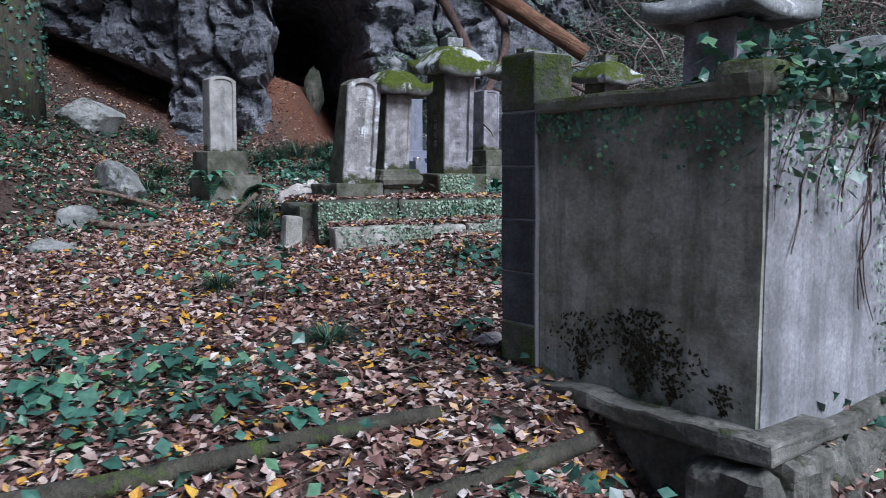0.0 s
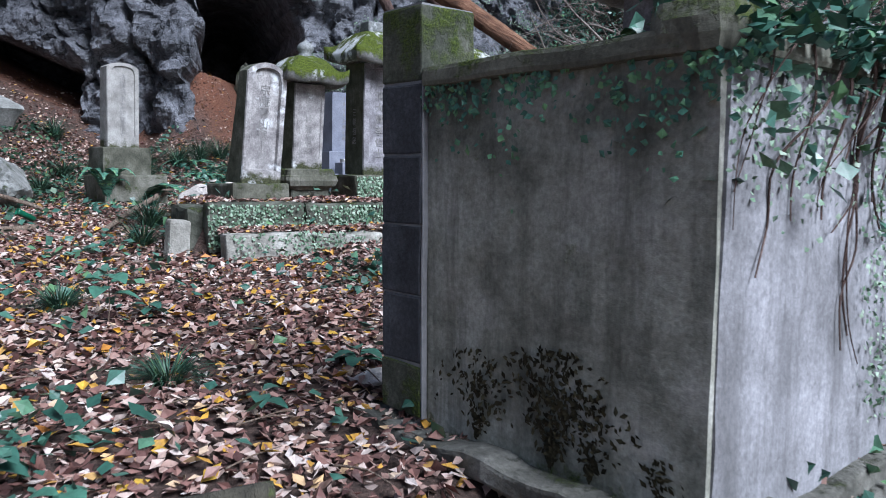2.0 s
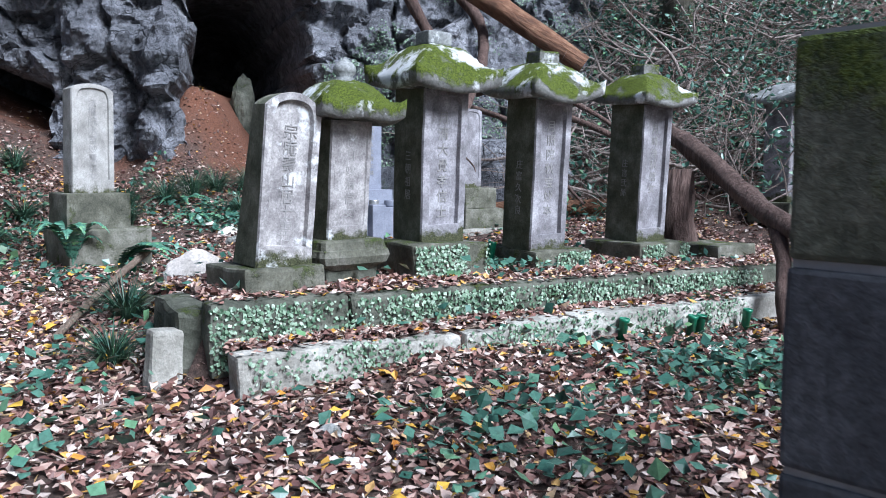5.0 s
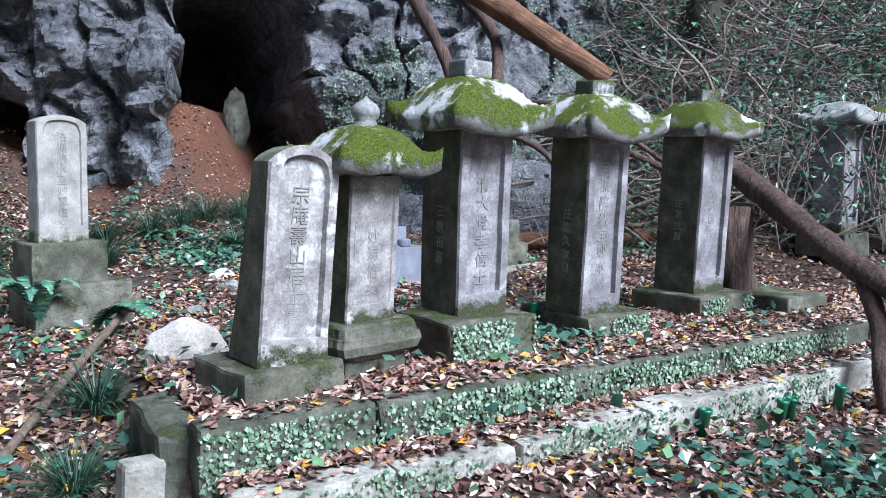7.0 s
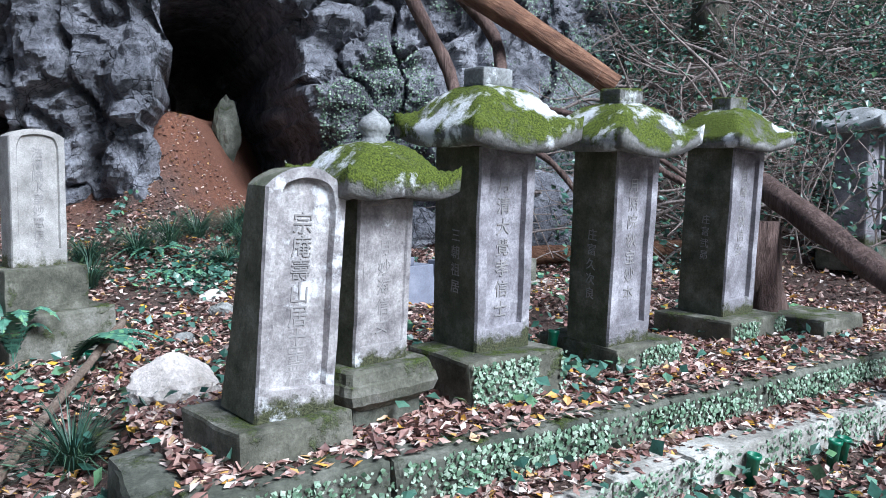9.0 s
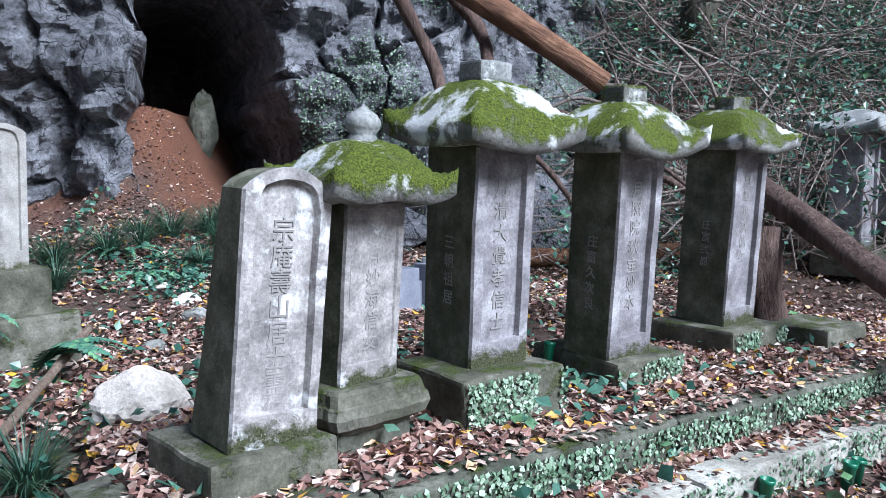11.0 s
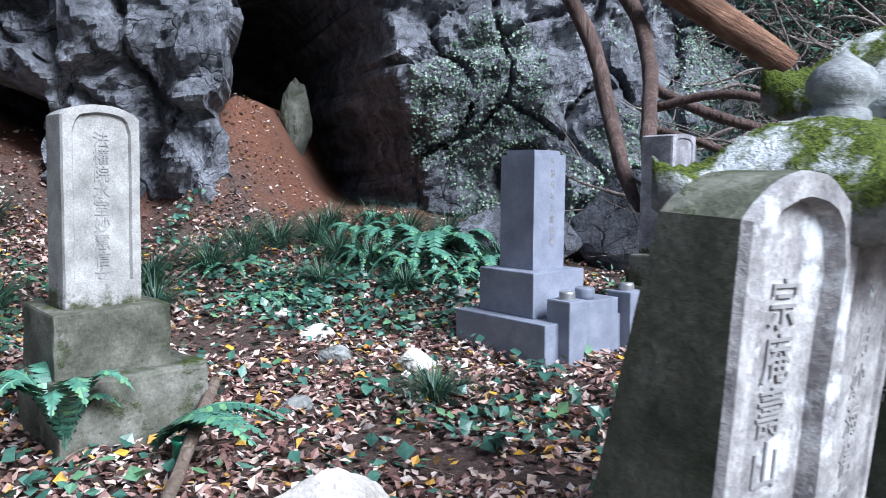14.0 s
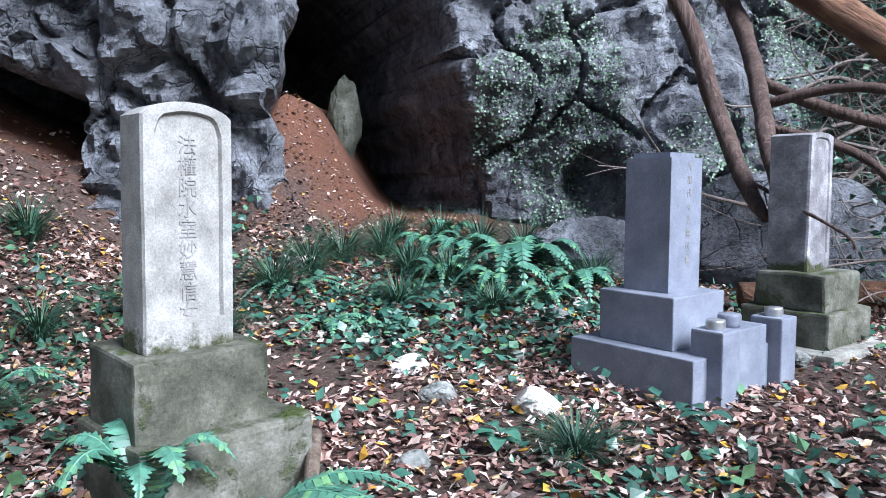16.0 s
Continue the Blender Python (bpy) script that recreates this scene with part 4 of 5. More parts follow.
def creepers():
    """Tiny leaves that cling to the kerbs and plinths, and the climbers on the enclosure wall."""
    r = np.random.default_rng(31)
    pts, nor = [], []
    front = Vector((SU, -CU, 0))
    for _ in range(7600):
        u = r.uniform(-0.2, 4.4)
        if clump(u * 1.0, 0.0, 1.6, 4) + 0.45 * r.random() < -0.02:
            continue
        z = 0.60 + 0.27 * r.random() ** 0.8 - 0.012 * u
        m = row(u, -0.178 + r.uniform(-0.012, 0.004), z).translation
        pts.append(m)
        nor.append(front)
    for _ in range(4800):
        u = r.uniform(-0.12, 4.1)
        if clump(u, 1.0, 2.1, 9) + 0.35 * r.random() < 0.12:
            continue
        m = row(u, -0.372 + r.uniform(-0.012, 0.004), 0.44 + 0.27 * r.random()).translation
        pts.append(m)
        nor.append(front)
    for x, y, yaw, half, z0, z1 in ((0.135, 6.29, 31.6, 0.23, 0.86, 1.05), (0.81, 6.84, 30.6, 0.21, 0.82, 0.96), (1.63, 7.49, 32.5, 0.23, 0.83, 0.95)):
        m = pose(x, y, 0, 0, 0, yaw)
        for _ in range(800):
            u = r.uniform(-half, half)
            if clump(u + x, 3.0, 5, 2) + 0.3 * r.random() < 0.05:
                continue
            pts.append((m @ Vector((u, -0.012 + r.uniform(-0.01, 0.003), r.uniform(z0, z1)))))
            nor.append(m.to_3x3() @ Vector((0, -1, 0)))
    tagged(leaves("creeping_fig", pts, (0.012, 0.026), M_CREEPER, 0.35, 0.85, 0.05, normals=nor, seed=32), "tiny round creeping leaves clinging to the kerb stones", "creeper", kind="stuff")
    m1 = pose(P0.x, P0.y, 0, 0, 0, W_ANG)
    m2 = pose(K0.x, K0.y, 0, 0, 0, W_ANG + 90)
    pts, nor = [], []
    n1 = (m1.to_3x3() @ Vector((0, -1, 0)))
    n2 = (m2.to_3x3() @ Vector((0, -1, 0)))
    for k in range(7):
        x = 0.22 + 0.15 * k + r.uniform(-0.05, 0.05)
        for _ in range(70):
            pts.append(m1 @ Vector((x + r.normal(0, 0.05), -0.006, 1.31 - abs(r.normal(0, 0.05 + 0.035 * (k % 3))))))
            nor.append(n1)
    tagged(leaves("wall_creeper", pts, (0.010, 0.026), M_FERN, 0.4, 0.85, 0.08, normals=nor, seed=36), "small dark creeper leaves below the mossy coping", "creeper", kind="stuff")
    pts, nor = [], []
    for _ in range(9000):
        x, z = r.uniform(0.0, 3.4), r.uniform(0.4, 1.33)
        if clump(x * 1.5, z * 0.5, 1.6, 6) + 0.75 * (z - 0.95) + 0.5 * r.random() < 0.04:
            continue
        pts.append(m2 @ Vector((x, -0.012 + r.uniform(-0.03, 0.0), z)))
        nor.append(n2)
    tagged(leaves("wall_creeper", pts, (0.010, 0.022), M_CREEPER, 0.5, 0.85, 0.08, normals=nor, seed=33), "small yellowish creeper leaves on the enclosure wall", "creeper", kind="stuff")
    pts, nor = [], []
    for _ in range(4600):
        x = r.uniform(0.0, 3.6)
        pts.append(m2 @ Vector((x, r.uniform(-0.12, 0.26), 1.32 + abs(r.normal(0, 0.07)) - 0.22 * max(0, r.normal(0, 0.9)) * (r.random() < 0.65))))
        nor.append((0, 0, 1))
    tagged(leaves("wall_ivy", pts, (0.03, 0.065), M_IVY, 0.6, 0.75, 0.15, normals=nor, seed=34), "glossy ivy tumbling over the top of the wall", "ivy", kind="stuff")
    verts, faces = [], []
    for k in range(64):
        x = r.uniform(0.05, 3.2)
        z, dx = 1.36, r.normal(0, 0.03)
        line, ln = [], r.integers(4, 9)
        for s in range(ln):
            line.append(m2 @ Vector((x, -0.012 - 0.012 * r.random() - (0.04 if s < 2 else 0), z)))
            z -= r.uniform(0.08, 0.16)
            x = max(0.05, x + dx + r.normal(0, 0.05))
        w = r.uniform(0.002, 0.005)
        v, f = tube(line, [w * (1 - 0.6 * s / len(line)) for s in range(len(line))], 5)
        faces += [tuple(i + len(verts) for i in q) for q in f]
        verts += v
    tagged(new("wall_vines", mesh_of("wall_vines", verts, faces, M_BRANCH)), "dry brown vine stems hanging down the pale wall", "vines", kind="stuff")

    w = m1.to_3x3() @ Vector((0, -1, 0))
    tagged(leaves("dried_moss", MOSS_FANS, (0.012, 0.026), M_DRYMOSS, 0.25, 0.5, 0.05, normals=[w] * len(MOSS_FANS), seed=35), "dark dried moss fans low on the wall", "moss", kind="stuff")


creepers()


def fern(x, y, fronds, length, seed, face=0.0, spread=6.28, droop=0.6, label="green fern with arching fronds", z=None, rise=1.0):
    """A fern: arching fronds, each a stalk with paired leaflets that shorten to the tip."""
    r = random.Random(seed)
    g = thing("fern", pose(x, y, (land(x, y) if z is None else z) - 0.01), label, "fern")
    for k in range(fronds):
        a = face + spread * (k / fronds - 0.5 + 0.5 / fronds) + r.uniform(-0.2, 0.2)
        ln = length * r.uniform(0.75, 1.1)
        d = Vector((math.cos(a), math.sin(a), 0))
        side = Vector((-d.y, d.x, 0))
        verts, faces = [], []
        n = 22
        pts = []
        for s in range(n + 1):
            t = s / n
            pts.append(d * (ln / rise * (0.15 * t + 0.85 * t ** 1.25)) + Vector((0, 0, rise * ln * (0.95 * t - (0.45 + droop) * t * t))))
        v, f = tube(pts[::3] + [pts[-1]], [0.003] * len(pts[::3]) + [0.001], 4)
        verts += v
        faces += f
        for s in range(3, n):
            t = s / n
            w = ln * 0.20 * math.sin(math.pi * min(1, 0.12 + 0.95 * (1 - t))) ** 0.7 * (1.15 - t)
            along = (pts[s + 1] - pts[s]).normalized()
            up = side.cross(along)
            for q in (-1, 1):
                o = pts[s]
                tip = o + side * q * w + along * w * 0.35 - Vector((0, 0, w * 0.18)) + up * r.uniform(-0.006, 0.006)
                h = along * ln * 0.022
                i = len(verts)
                m = o.lerp(tip, 0.5) + up * w * 0.06
                verts += [o - h * 0.6, o + h, m + h * 1.0, m - h * 0.9, tip]
                faces += [(i, i + 1, i + 2, i + 3), (i + 3, i + 2, i + 4)]
        ob = new("frond", mesh_of("frond", verts, faces, M_FERN))
        ob.parent = g


fern(-2.32, 7.46, 9, 0.50, 1, -1.4, 5.4, 0.25, "large blue-green fern before the pale gravestone", None, 2.0)
fern(-2.05, 7.50, 5, 0.58, 2, -0.2, 1.3, 0.3, "fern with long low fronds beside the pale gravestone", None, 1.2)
fern(-2.10, 9.5, 6, 0.34, 3, -1.2, 4.0, 0.5, "light green fern at the foot of the cliff")
fern(-2.35, 9.9, 6, 0.42, 4, -1.3, 4.0, 0.5, "light green fern at the foot of the cliff")
for k, (fx, fy, fl) in enumerate(((-1.35, 10.7, 0.62), (-1.0, 10.4, 0.7), (-0.8, 10.75, 0.6), (-1.6, 10.9, 0.5), (-0.65, 10.2, 0.5), (-1.95, 10.9, 0.25), (-1.15, 10.1, 0.55), (-1.4, 11.3, 0.5), (-0.9, 9.9, 0.4), (-1.5, 10.3, 0.45))):
    fern(fx, fy, 7, fl, 10 + k, -1.4, 5.0, 0.5, "fern growing below the cave mouth", None, 1.5)
fern(-3.4, 8.6, 6, 0.35, 30, -1.0, 4.5, 0.6, "small fern on the bank")
fern(0.30, 2.02, 6, 0.16, 31, -1.0, 6.0, 0.6, "small bright green fern in the litter")
fern(-2.9, 9.3, 6, 0.3, 32, -1.0, 4.5, 0.6, "small fern on the bank")


def grass_tuft(x, y, h, blades, seed):
    r = random.Random(seed)
    verts, faces = [], []
    for _ in range(blades):
        a, ln = r.uniform(0, 6.283), h * r.uniform(0.6, 1.15)
        d = Vector((math.cos(a), math.sin(a), 0))
        s = Vector((-d.y, d.x, 0)) * 0.0026
        o = d * r.uniform(0, 0.05)
        lean = r.uniform(0.4, 1.35)
        p = [o + d * ln * lean * t ** 1.6 + Vector((0, 0, ln * (t - 0.55 * lean * t * t))) for t in (0, 0.35, 0.7, 1.0)]
        i = len(verts)
        verts += [p[0] - s, p[0] + s, p[1] - s, p[1] + s, p[2] - s * 0.7, p[2] + s * 0.7, p[3]]
        faces += [(i, i + 1, i + 3, i + 2), (i + 2, i + 3, i + 5, i + 4), (i + 4, i + 5, i + 6)]
    ob = new("grass_tuft", mesh_of("grass_tuft", verts, faces, M_GRASS))
    ob.matrix_basis = pose(x, y, land(x, y) - 0.01)
    tagged(ob, "dark green drooping grass tuft in the leaf litter", "grass", "grass tufts")


for k, (gx, gy, gh) in enumerate(((-1.03, 8.02, 0.2), (-1.55, 6.3, 0.28), (-0.42, 3.25, 0.14), (-1.36, 5.62, 0.22), (-1.9, 10.85, 0.3), (-2.3, 10.15, 0.36), (-2.15, 10.5, 0.36), (-1.7, 10.45, 0.3), (-2.45, 9.8, 0.34), (-3.15, 9.6, 0.32), (-3.5, 9.2, 0.3), (-1.45, 10.25, 0.32), (-1.2, 9.75, 0.22), (-2.6, 9.2, 0.3), (-1.5, 11.2, 0.35), (-1.85, 11.3, 0.3), (-1.2, 11.0, 0.35), (-0.5, 10.4, 0.3), (-2.75, 9.55, 0.35), (-3.9, 9.9, 0.35), (-3.3, 8.3, 0.25), (-1.17, 4.1, 0.16), (-1.75, 9.9, 0.25), (-0.9, 10.9, 0.35))):
    grass_tuft(gx, gy, gh * 1.25, 240, k)


def seedling(x, y, h, n, size, seed, label="young plant with broad green leaves in the litter"):
    r = random.Random(seed)
    g = thing("seedling", pose(x, y, land(x, y) - 0.01), label, "plant")
    part("stem", tube_bm([(0, 0, 0), (0.01, 0, h * 0.5), (0, 0.01, h)], [0.004, 0.003, 0.002], 5), M_STICK, g)
    for k in range(n):
        a = 2.4 * k + r.uniform(-0.3, 0.3)
        z = h * (0.55 + 0.45 * k / n)
        d = Vector((math.cos(a), math.sin(a), 0))
        s = Vector((-d.y, d.x, 0))
        bm = bmesh.new()
        rows_ = []
        for t, w in ((0, 0.02), (0.25, 0.30), (0.55, 0.36), (0.8, 0.22), (1.0, 0.01)):
            c = d * size * (0.1 + t) + Vector((0, 0, z + size * (0.25 * t - 0.45 * t * t)))
            rows_.append([bm.verts.new(c - s * size * w + Vector((0, 0, size * w * 0.3))), bm.verts.new(c), bm.verts.new(c + s * size * w + Vector((0, 0, size * w * 0.3)))])
        for p, q in zip(rows_, rows_[1:]):
            for i in range(2):
                bm.faces.new((p[i], p[i + 1], q[i + 1], q[i]))
        part("leaf", bm, M_IVY if seed % 2 else M_FERN, g, "", True)


for k, (sx, sy, sh, sn, ss) in enumerate(((-0.86, 3.85, 0.25, 7, 0.12), (-0.05, 2.96, 0.10, 4, 0.08), (0.2, 3.4, 0.10, 7, 0.09), (-0.92, 2.85, 0.16, 8, 0.1), (-1.25, 2.5, 0.14, 8, 0.1), (-0.6, 2.5, 0.14, 7, 0.09), (-1.45, 2.9, 0.15, 7, 0.1), (-0.75, 4.0, 0.08, 6, 0.08), (-1.3, 8.05, 0.12, 7, 0.09), (-0.55, 8.1, 0.14, 7, 0.09), (0.05, 8.1, 0.10, 6, 0.08), (-1.6, 9.7, 0.14, 6, 0.1), (0.85, 5.6, 0.08, 6, 0.07), (1.6, 5.4, 0.12, 7, 0.09), (-0.35, 2.35, 0.1, 6, 0.08))):
    seedling(sx, sy, sh, sn, ss, k)


# ---- loose stones ----
def boulder(x, y, size, seed, material, label, sink=0.3, turn=0.0, tilt=0.0, category="rock"):
    bm = bmesh.new()
    bmesh.ops.create_icosphere(bm, subdivisions=4, radius=0.5)
    off = Vector((seed * 5.3, seed * 2.1, seed))
    for v in bm.verts:
        d = v.co.normalized()
        k = 0.9 + 0.22 * noise.noise(d * 1.2 + off) + 0.10 * noise.noise(d * 2.6 + off) + 0.06 * noise.noise(d * 6 + off) + 0.035 * noise.noise(d * 13 + off)
        for c in range(7):
            f = Vector((math.sin(c * 2.4 + seed), math.cos(c * 1.7 + seed * 2), math.sin(c * 3.1 + seed * 1.3))).normalized()
            k = min(k, 0.72 / max(d.dot(f), 0.01))
        v.co = Vector((d.x * size[0] * k, d.y * size[1] * k, d.z * size[2] * k)) * 0.62
    ob = part("rock", bm, material, None, label, False, pose(x, y, land(x, y) + size[2] * (0.5 - sink), tilt, 0, turn))
    return tagged(ob, category=category)


boulder(-1.33, 6.84, (0.34, 0.26, 0.27), 1, M_BOULDER, "pale cream boulder lying among the leaves", 0.25, 20)
for k, (bx, by, bs) in enumerate(((-1.51, 8.62, 0.16), (-1.65, 8.95, 0.18), (-1.14, 9.12, 0.1), (-1.12, 8.45, 0.2), (-0.85, 9.65, 0.15), (-0.7, 9.9, 0.14), (0.2, 9.0, 0.14), (-2.35, 10.2, 0.2), (-0.35, 4.95, 0.09), (-0.25, 4.7, 0.08), (-1.6, 8.0, 0.12), (-1.9, 9.3, 0.12))):
    boulder(bx, by, (bs, bs * 0.8, bs * 0.6), 10 + k, M_BOULDER if k % 2 else M_ROCK, "small pale stone among fallen leaves", 0.3, 40 * k)
boulder(0.27, 3.28, (0.15, 0.09, 0.05), 31, M_BOULDER, "flat pale stone chip beside the pillar", 0.2, 30)
boulder(-3.3, 7.6, (1.0, 0.4, 0.5), 32, M_ROCK, "long grey rock sticking out of the bank", 0.35, -50, 15)
boulder(-4.4, 9.3, (0.7, 0.5, 0.5), 33, M_ROCK, "large grey rock on the bank below the cave", 0.3, 30)
boulder(-3.0, 6.2, (0.4, 0.25, 0.25), 34, M_ROCK, "grey rock on the bank", 0.3, 70)
boulder(-2.7, 5.2, (0.3, 0.22, 0.14), 35, M_ROCK, "pale flat rock on the bank", 0.3, 10)
boulder(-2.45, 13.2, (0.3, 0.28, 0.8), 37, M_DARKKERB, "upright rock stump inside the cave", 0.2, 10)
boulder(-0.35, 10.9, (0.9, 0.5, 0.5), 38, M_CLIFF, "mossy rock at the foot of the cliff", 0.3, 10)
boulder(0.9, 10.7, (1.4, 0.7, 1.0), 39, M_CLIFF, "creeper-covered rock at the foot of the cliff", 0.3, -15)


# ---- branches and logs ----
def limb(name, pts, radii, material, label, category, sides=9, knots=0.35, seed=0, twigs=()):
    g = thing(name, pose(0, 0, 0), label, category)
    part("stem", tube_bm(pts, radii, sides, knots, seed), material, g, "", True)
    for k, (tp, tr) in enumerate(twigs):
        part("side_branch", tube_bm(tp, tr, 7, 0.25, k), material, g, "", True)
    return g


limb("dead_branch", [(-0.45, 10.5, 4.0), (-0.16, 10.5, 3.3), (0.14, 10.5, 2.7), (0.20, 10.2, 2.2), (0.20, 9.75, 1.78), (0.23, 9.5, 1.57)], [0.07, 0.065, 0.06, 0.055, 0.05, 0.03], M_BRANCH, "dark hanging dead branch with a broken end", "branch", twigs=(
    ([(0.20, 9.8, 1.8), (0.30, 9.4, 1.66), (0.42, 9.05, 1.52), (0.45, 9.0, 1.45)], [0.012, 0.01, 0.008, 0.004]),))
limb("dead_branch", [(0.0, 11.4, 4.1), (0.32, 11.5, 3.62), (0.66, 11.4, 3.18), (0.64, 10.8, 2.62), (0.40, 9.95, 2.05), (0.33, 9.6, 1.75), (0.27, 9.5, 1.58)], [0.075, 0.07, 0.065, 0.06, 0.05, 0.045, 0.03], M_BRANCH, "reddish dead branch hanging from the cliff", "branch", seed=3, twigs=(
    ([(0.62, 10.6, 2.42), (0.9, 10.2, 2.2), (1.3, 10.0, 2.05), (2.0, 9.7, 1.7), (2.6, 9.5, 1.2)], [0.045, 0.04, 0.035, 0.03, 0.015]),
    ([(0.55, 10.3, 2.25), (1.0, 9.9, 2.3), (1.6, 9.6, 2.0), (2.1, 9.4, 1.6)], [0.035, 0.03, 0.025, 0.01]),
    ([(0.5, 10.2, 2.1), (0.9, 9.8, 1.9), (1.2, 9.6, 1.5), (1.5, 9.5, 1.15)], [0.03, 0.028, 0.022, 0.01])))
limb("fallen_log", [(0.0, 11.2, 3.82), (0.72, 11.05, 3.34), (1.3, 10.95, 2.95), (1.76, 10.9, 2.62)], [0.13, 0.13, 0.12, 0.11], M_LOG, "red-brown barkless log leaning on the hillside", "log", 14, 0.25, 5)
limb("fallen_log", [(0.3, 10.0, 1.08), (1.2, 9.95, 1.1), (2.4, 9.8, 1.16)], [0.075, 0.08, 0.07], M_LOG, "brown log lying behind the graves", "log", 12, 0.25, 6)
limb("rotten_log", [(1.95, 8.8, 1.86), (2.08, 7.95, 1.52), (2.14, 6.95, 1.14), (2.45, 6.3, 0.92), (3.1, 5.6, 0.75)], [0.07, 0.075, 0.065, 0.055, 0.04], M_BRANCH, "rotten mossy log propped across the row's end", "log", 12, 0.5, 7, twigs=(
    ([(2.13, 6.95, 1.10), (2.10, 6.75, 0.92), (2.04, 6.63, 0.7), (2.06, 6.6, 0.46)], [0.05, 0.045, 0.04, 0.035]),))
limb("root_stump", [(1.88, 7.94, 0.8), (1.88, 7.94, 1.1), (1.90, 8.0, 1.45)], [0.14, 0.11, 0.09], M_BRANCH, "dark rotten stump behind a low plinth", "stump", 12, 0.7, 8)
pb = part("stone_plinth", rough_box((0.42, 0.40, 0.2), (0, 0, 0), 0.015, 0.012, 4, 77), M_PLINTH, None, "low mossy plinth with no gravestone", False, pose(2.06, 7.75, 0.84, 0, 0, 32))
tagged(pb, category="plinth")
limb("long_stick", [(-1.66, 5.75, 0.68), (-1.74, 6.4, 0.77), (-1.84, 7.2, 0.85), (-1.93, 7.95, 0.93)], [0.017, 0.02, 0.022, 0.024], M_STICK, "long pale stick lying over the leaves", "stick", 8, 0.2, 9)
limb("mossy_pole", [(-1.3, 1.78, 0.24), (-0.82, 1.95, 0.27), (-0.25, 2.3, 0.30), (0.08, 2.48, 0.31)], [0.032, 0.034, 0.03, 0.026], M_TRUNK, "mossy half-buried pole edging the path", "log", 10, 0.3, 10)
limb("mossy_pole", [(-0.15, 1.8, 0.22), (0.15, 1.98, 0.26), (0.55, 2.28, 0.29)], [0.03, 0.034, 0.03], M_TRUNK, "mossy half-buried pole edging the path", "log", 10, 0.3, 11)
limb("root", [(-4.2, 6.0, 1.0), (-3.4, 6.2, 0.80), (-2.8, 6.15, 0.68), (-2.5, 6.05, 0.66), (-2.3, 6.2, 0.68)], [0.03, 0.035, 0.03, 0.03, 0.02], M_STICK, "curved bare root on the bank", "root", 8, 0.3, 12)
limb("root", [(-3.9, 6.9, 0.95), (-3.2, 7.0, 0.92), (-2.5, 6.9, 0.74)], [0.02, 0.022, 0.012], M_STICK, "thin bare root on the bank", "root", 8, 0.3, 13)


def tree(x, y, r, h, lean, seed, label, crown=0, ivy=0):
    z = land(x, y) - 0.1
    g = thing("tree", pose(x, y, z), label, "tree")
    part("trunk", tube_bm([(0, 0, 0), (lean * 0.3, 0, h * 0.3), (lean * 0.7, 0.1, h * 0.7), (lean, 0.1, h)], [r * 1.25, r, r * 0.85, r * 0.7], 16, 0.25, seed), M_TRUNK, g, "", True)
    rr = np.random.default_rng(seed)
    if crown:
        pts = []
        for k in range(7):
            a = rr.uniform(0, 6.28)
            e = Vector((lean + 1.6 * math.cos(a), 1.2 * math.sin(a), h * rr.uniform(0.75, 1.15)))
            part("limb", tube_bm([(lean * 0.8, 0.1, h * 0.75), tuple(e * 0.5 + Vector((lean * 0.4, 0, h * 0.42))), tuple(e)], [r * 0.4, r * 0.25, 0.02], 6, 0.3, k), M_TRUNK, g, "", True)
            for _ in range(crown // 7):
                pts.append(e + Vector(rr.normal(0, 0.5, 3).tolist()))
        ob = leaves("crown", pts, (0.10, 0.22), M_IVY, 1.0, 0.5, 0.1, seed=seed)
        ob.parent = g
    if ivy:
        pts, nor = [], []
        for _ in range(ivy):
            t, a = rr.random(), rr.uniform(0, 6.28)
            d = Vector((math.cos(a), math.sin(a), 0))
            pts.append(Vector((lean * t, 0.1 * t, h * t)) + d * r * rr.uniform(1.05, 1.3))
            nor.append(d)
        ob = leaves("climbing_ivy", pts, (0.03, 0.08), M_IVY, 0.5, 0.8, 0.1, normals=nor, seed=seed)
        ob.parent = g
        tagged(ob, "ivy leaves on the bark", kind="stuff")


# crowns of the next two are unseen, added overhead to shade the bank
tree(-4.8, 8.4, 0.27, 6.0, 0.35, 41, "mossy trunk wrapped in ivy at the cave's edge, with an added shading crown", 1800, 4200)
tree(-5.2, 7.2, 0.35, 6.0, 0.2, 42, "dark ivy-covered trunk on the bank, with an added shading crown", 2200, 4200)
tree(3.35, 12.6, 0.17, 7.0, 0.1, 43, "slender brown tree on the hillside", 900)
tree(6.2, 14.5, 0.2, 8.0, -0.2, 44, "slender tree on the wooded hillside", 1500)
tree(8.5, 13.0, 0.25, 9.0, 0.2, 45, "tree on the wooded hillside", 1500)
tree(5.0, 17.0, 0.22, 9.0, 0.3, 46, "tree on the wooded hillside", 1500)


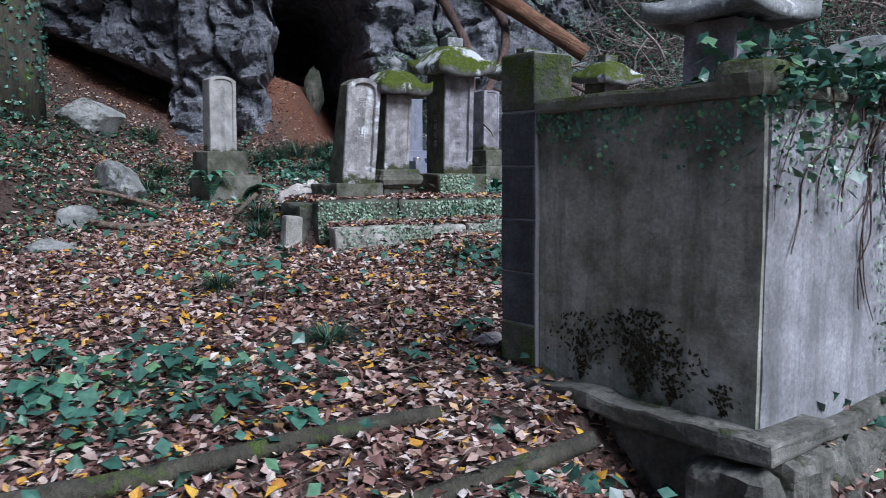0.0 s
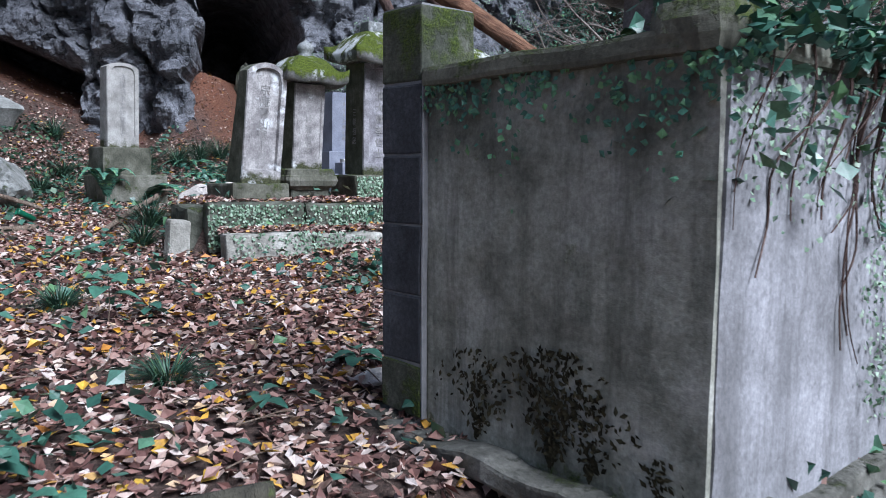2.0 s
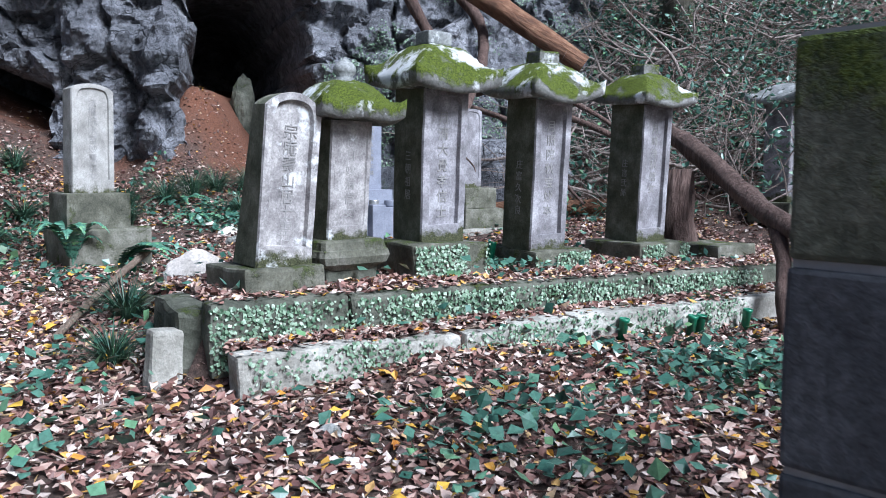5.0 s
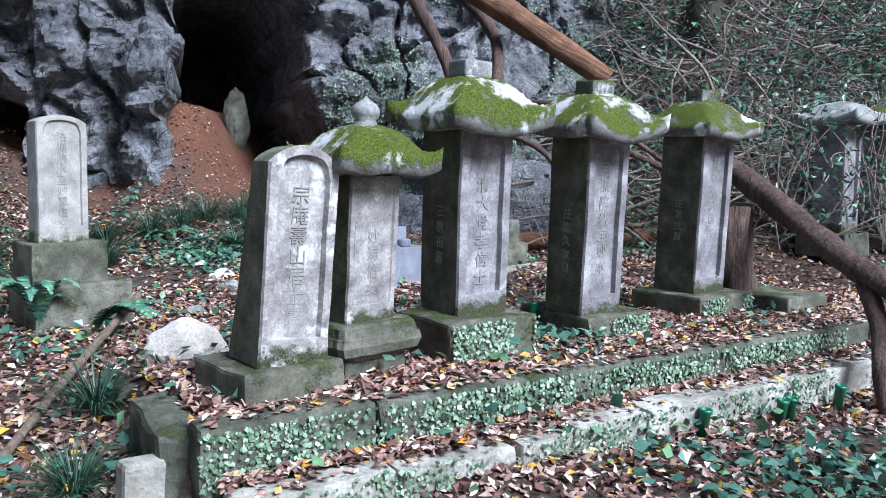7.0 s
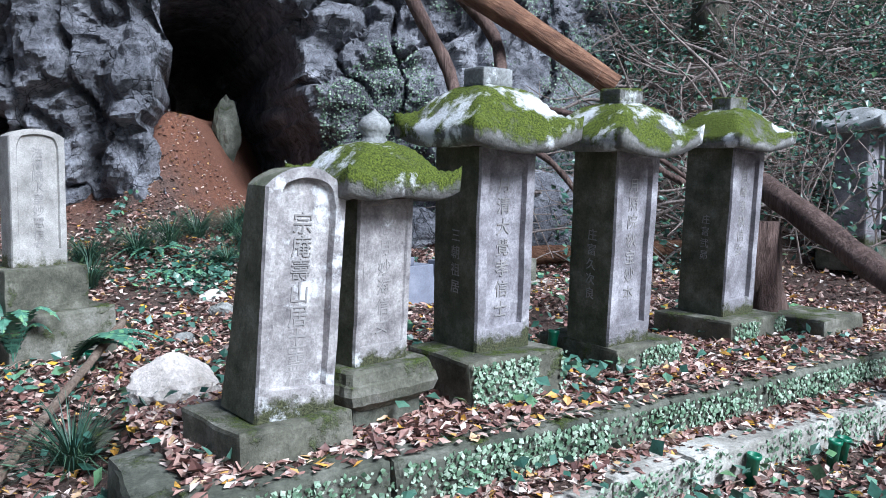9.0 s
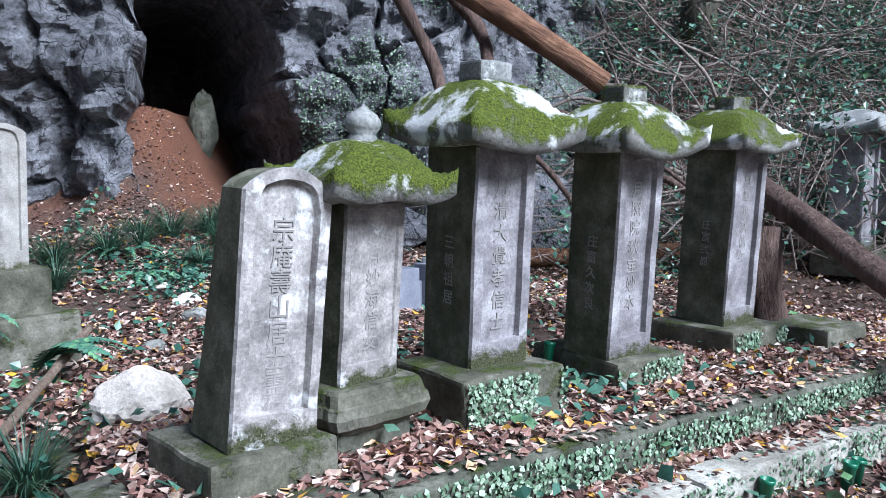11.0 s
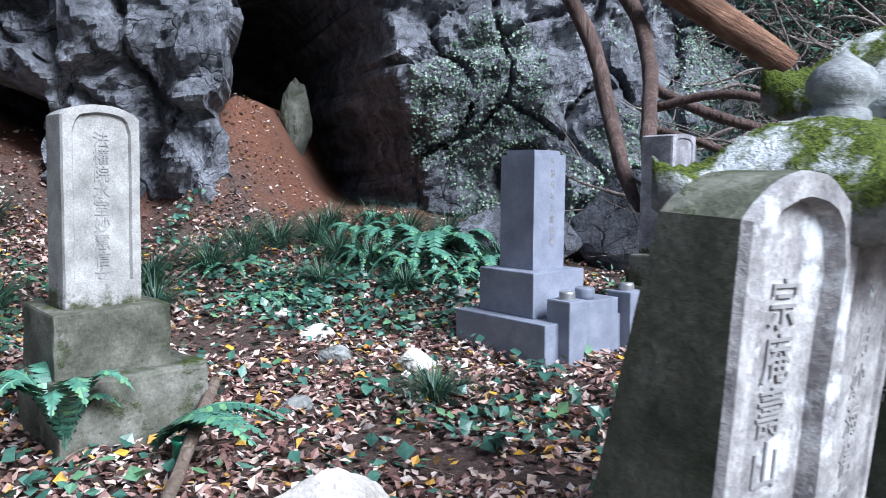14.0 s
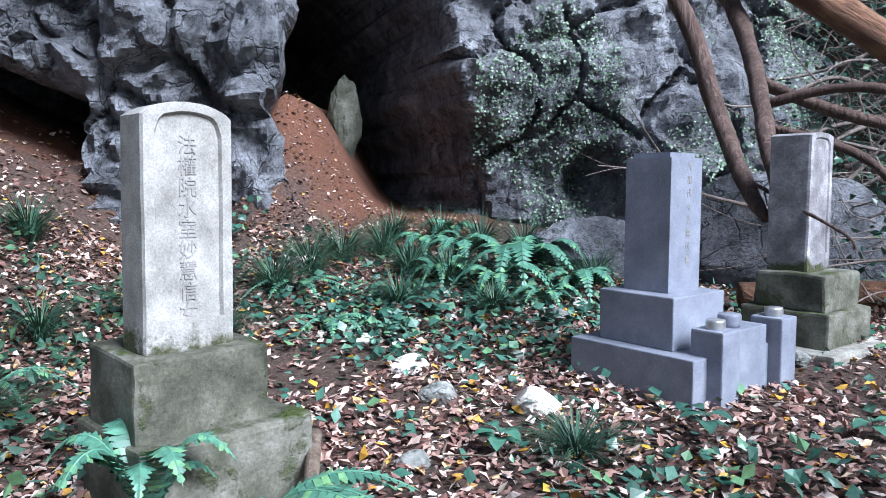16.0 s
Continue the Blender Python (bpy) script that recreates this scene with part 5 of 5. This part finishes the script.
def thicket():
    """The tangle of dead twigs and glossy leaves on the hillside."""
    r = np.random.default_rng(51)
    verts, faces = [], []
    for k in range(1500):
        x, y = r.uniform(0.9, 6.5), r.uniform(9.6, 13.5)
        z = land(x, y) + r.uniform(0.0, 0.7)
        a, ln = r.uniform(0, 6.28), r.uniform(0.4, 1.7)
        d = np.array([math.cos(a), 0.6 * math.sin(a), r.normal(0, 0.35)])
        line = [np.array([x, y, z])]
        for s in range(5):
            d = d + r.normal(0, 0.22, 3)
            line.append(line[-1] + d / np.linalg.norm(d) * ln / 5)
        w = r.uniform(0.004, 0.008) if r.random() < 0.7 else r.uniform(0.010, 0.026)
        v, f = tube([tuple(q) for q in line], [w * (1 - 0.16 * s) for s in range(6)], 4)
        faces += [tuple(i + len(verts) for i in q) for q in f]
        verts += v
    tagged(new("twig_tangle", mesh_of("twig_tangle", verts, faces, M_TWIG, True)), "grey tangle of dead twigs on the hillside", "brushwood", kind="stuff")
    pts = []
    for _ in range(52000):
        x, y = r.uniform(1.0, 9.5), r.uniform(9.5, 16.5)
        if clump(x, y, 0.9, 12) + 0.4 * r.random() < 0.02:
            continue
        pts.append((x, y, land(x, y) + abs(r.normal(0, 0.42))))
    tagged(leaves("hillside_ivy", pts, (0.03, 0.085), M_IVY, 0.8, 0.65, 0.12, seed=52), "blue-green undergrowth covering the hillside", "undergrowth", kind="stuff")
    pts = []
    for cx, cy, cz, cr, n in ((3.05, 8.7, 1.6, 0.25, 230), (3.5, 8.4, 1.4, 0.25, 200), (2.7, 9.0, 2.0, 0.25, 200), (4.1, 8.9, 1.9, 0.35, 260), (4.6, 11.5, 3.2, 0.7, 500), (6.0, 12.0, 3.6, 0.9, 700), (5.2, 13.5, 4.6, 0.9, 600), (7.5, 12.5, 4.2, 1.0, 700), (2.4, 12.6, 4.2, 0.6, 420)):
        pts += (np.array([cx, cy, cz]) + r.normal(0, cr, (n, 3)) * [1, 0.7, 0.8]).tolist()
    tagged(leaves("shrub_leaves", pts, (0.04, 0.085), M_IVY, 0.6, 0.5, 0.15, seed=53), "glossy leaves of evergreen shrubs among the branches", "shrub", kind="stuff")
    verts, faces = [], []
    for k in range(70):
        o = np.array([r.uniform(2.4, 4.6), r.uniform(8.4, 9.6), r.uniform(1.0, 1.5)])
        line = [o]
        d = np.array([r.normal(0, 0.4), r.normal(0, 0.3), 1.0])
        for s in range(5):
            d = d + r.normal(0, 0.25, 3)
            line.append(line[-1] + d / np.linalg.norm(d) * 0.2)
        v, f = tube([tuple(q) for q in line], [0.008, 0.007, 0.006, 0.005, 0.003, 0.002], 4)
        faces += [tuple(i + len(verts) for i in q) for q in f]
        verts += v
    tagged(new("shrub_stems", mesh_of("shrub_stems", verts, faces, M_TWIG)), "thin stems of evergreen shrubs", "shrub", kind="stuff")
    # creepers and small ferns on the rock face
    pts, nor = [], []
    for _ in range(20000):
        x, z = r.uniform(-1.2, 2.6), r.uniform(1.2, 4.4)
        if clump(x, z, 1.3, 17) + 0.35 * r.random() - 0.18 * abs(z - 2.2) < 0.05:
            continue
        y = cliff_depth(x, z)[0]
        pts.append((x, y - 0.03, z))
        nor.append((0, -1, 0.4))
    tagged(leaves("cliff_creeper", pts, (0.015, 0.035), M_CREEPER, 0.5, 0.85, 0.05, normals=nor, seed=54), "small creeper leaves on the limestone", "creeper", kind="stuff")


thicket()


def flower_tube(m, label="green plastic flower tube stuck in the ground"):
    bm = bmesh.new()
    prof = [(0.022, 0.0), (0.024, 0.12), (0.028, 0.125), (0.028, 0.14), (0.024, 0.14), (0.022, 0.03)]
    rings = [[bm.verts.new((q * math.cos(k * math.pi / 8), q * math.sin(k * math.pi / 8), z)) for k in range(16)] for q, z in prof]
    for a, b in zip(rings, rings[1:]):
        for k in range(16):
            bm.faces.new((a[k], a[(k + 1) % 16], b[(k + 1) % 16], b[k]))
    bm.faces.new(rings[0])
    bm.faces.new(rings[-1])
    ob = part("flower_tube", bm, M_TUBE, None, label, True, m)
    tagged(ob, category="flower tube", group="green flower tubes")


for tx, ty in ((1.0, 6.2), (1.42, 6.38), (1.82, 6.62), (1.48, 6.42), (-1.92, 7.42)):
    flower_tube(pose(tx, ty, land(tx, ty) - 0.02, 4, 6, 0))
flower_tube(row(1.72, 0.62, 0.87, 0, 10, 0))
flower_tube(pose(-2.53, 6.62, land(-2.53, 6.62) + 0.05, 60, 20, -50), "dark green plastic tube lying on the leaves")
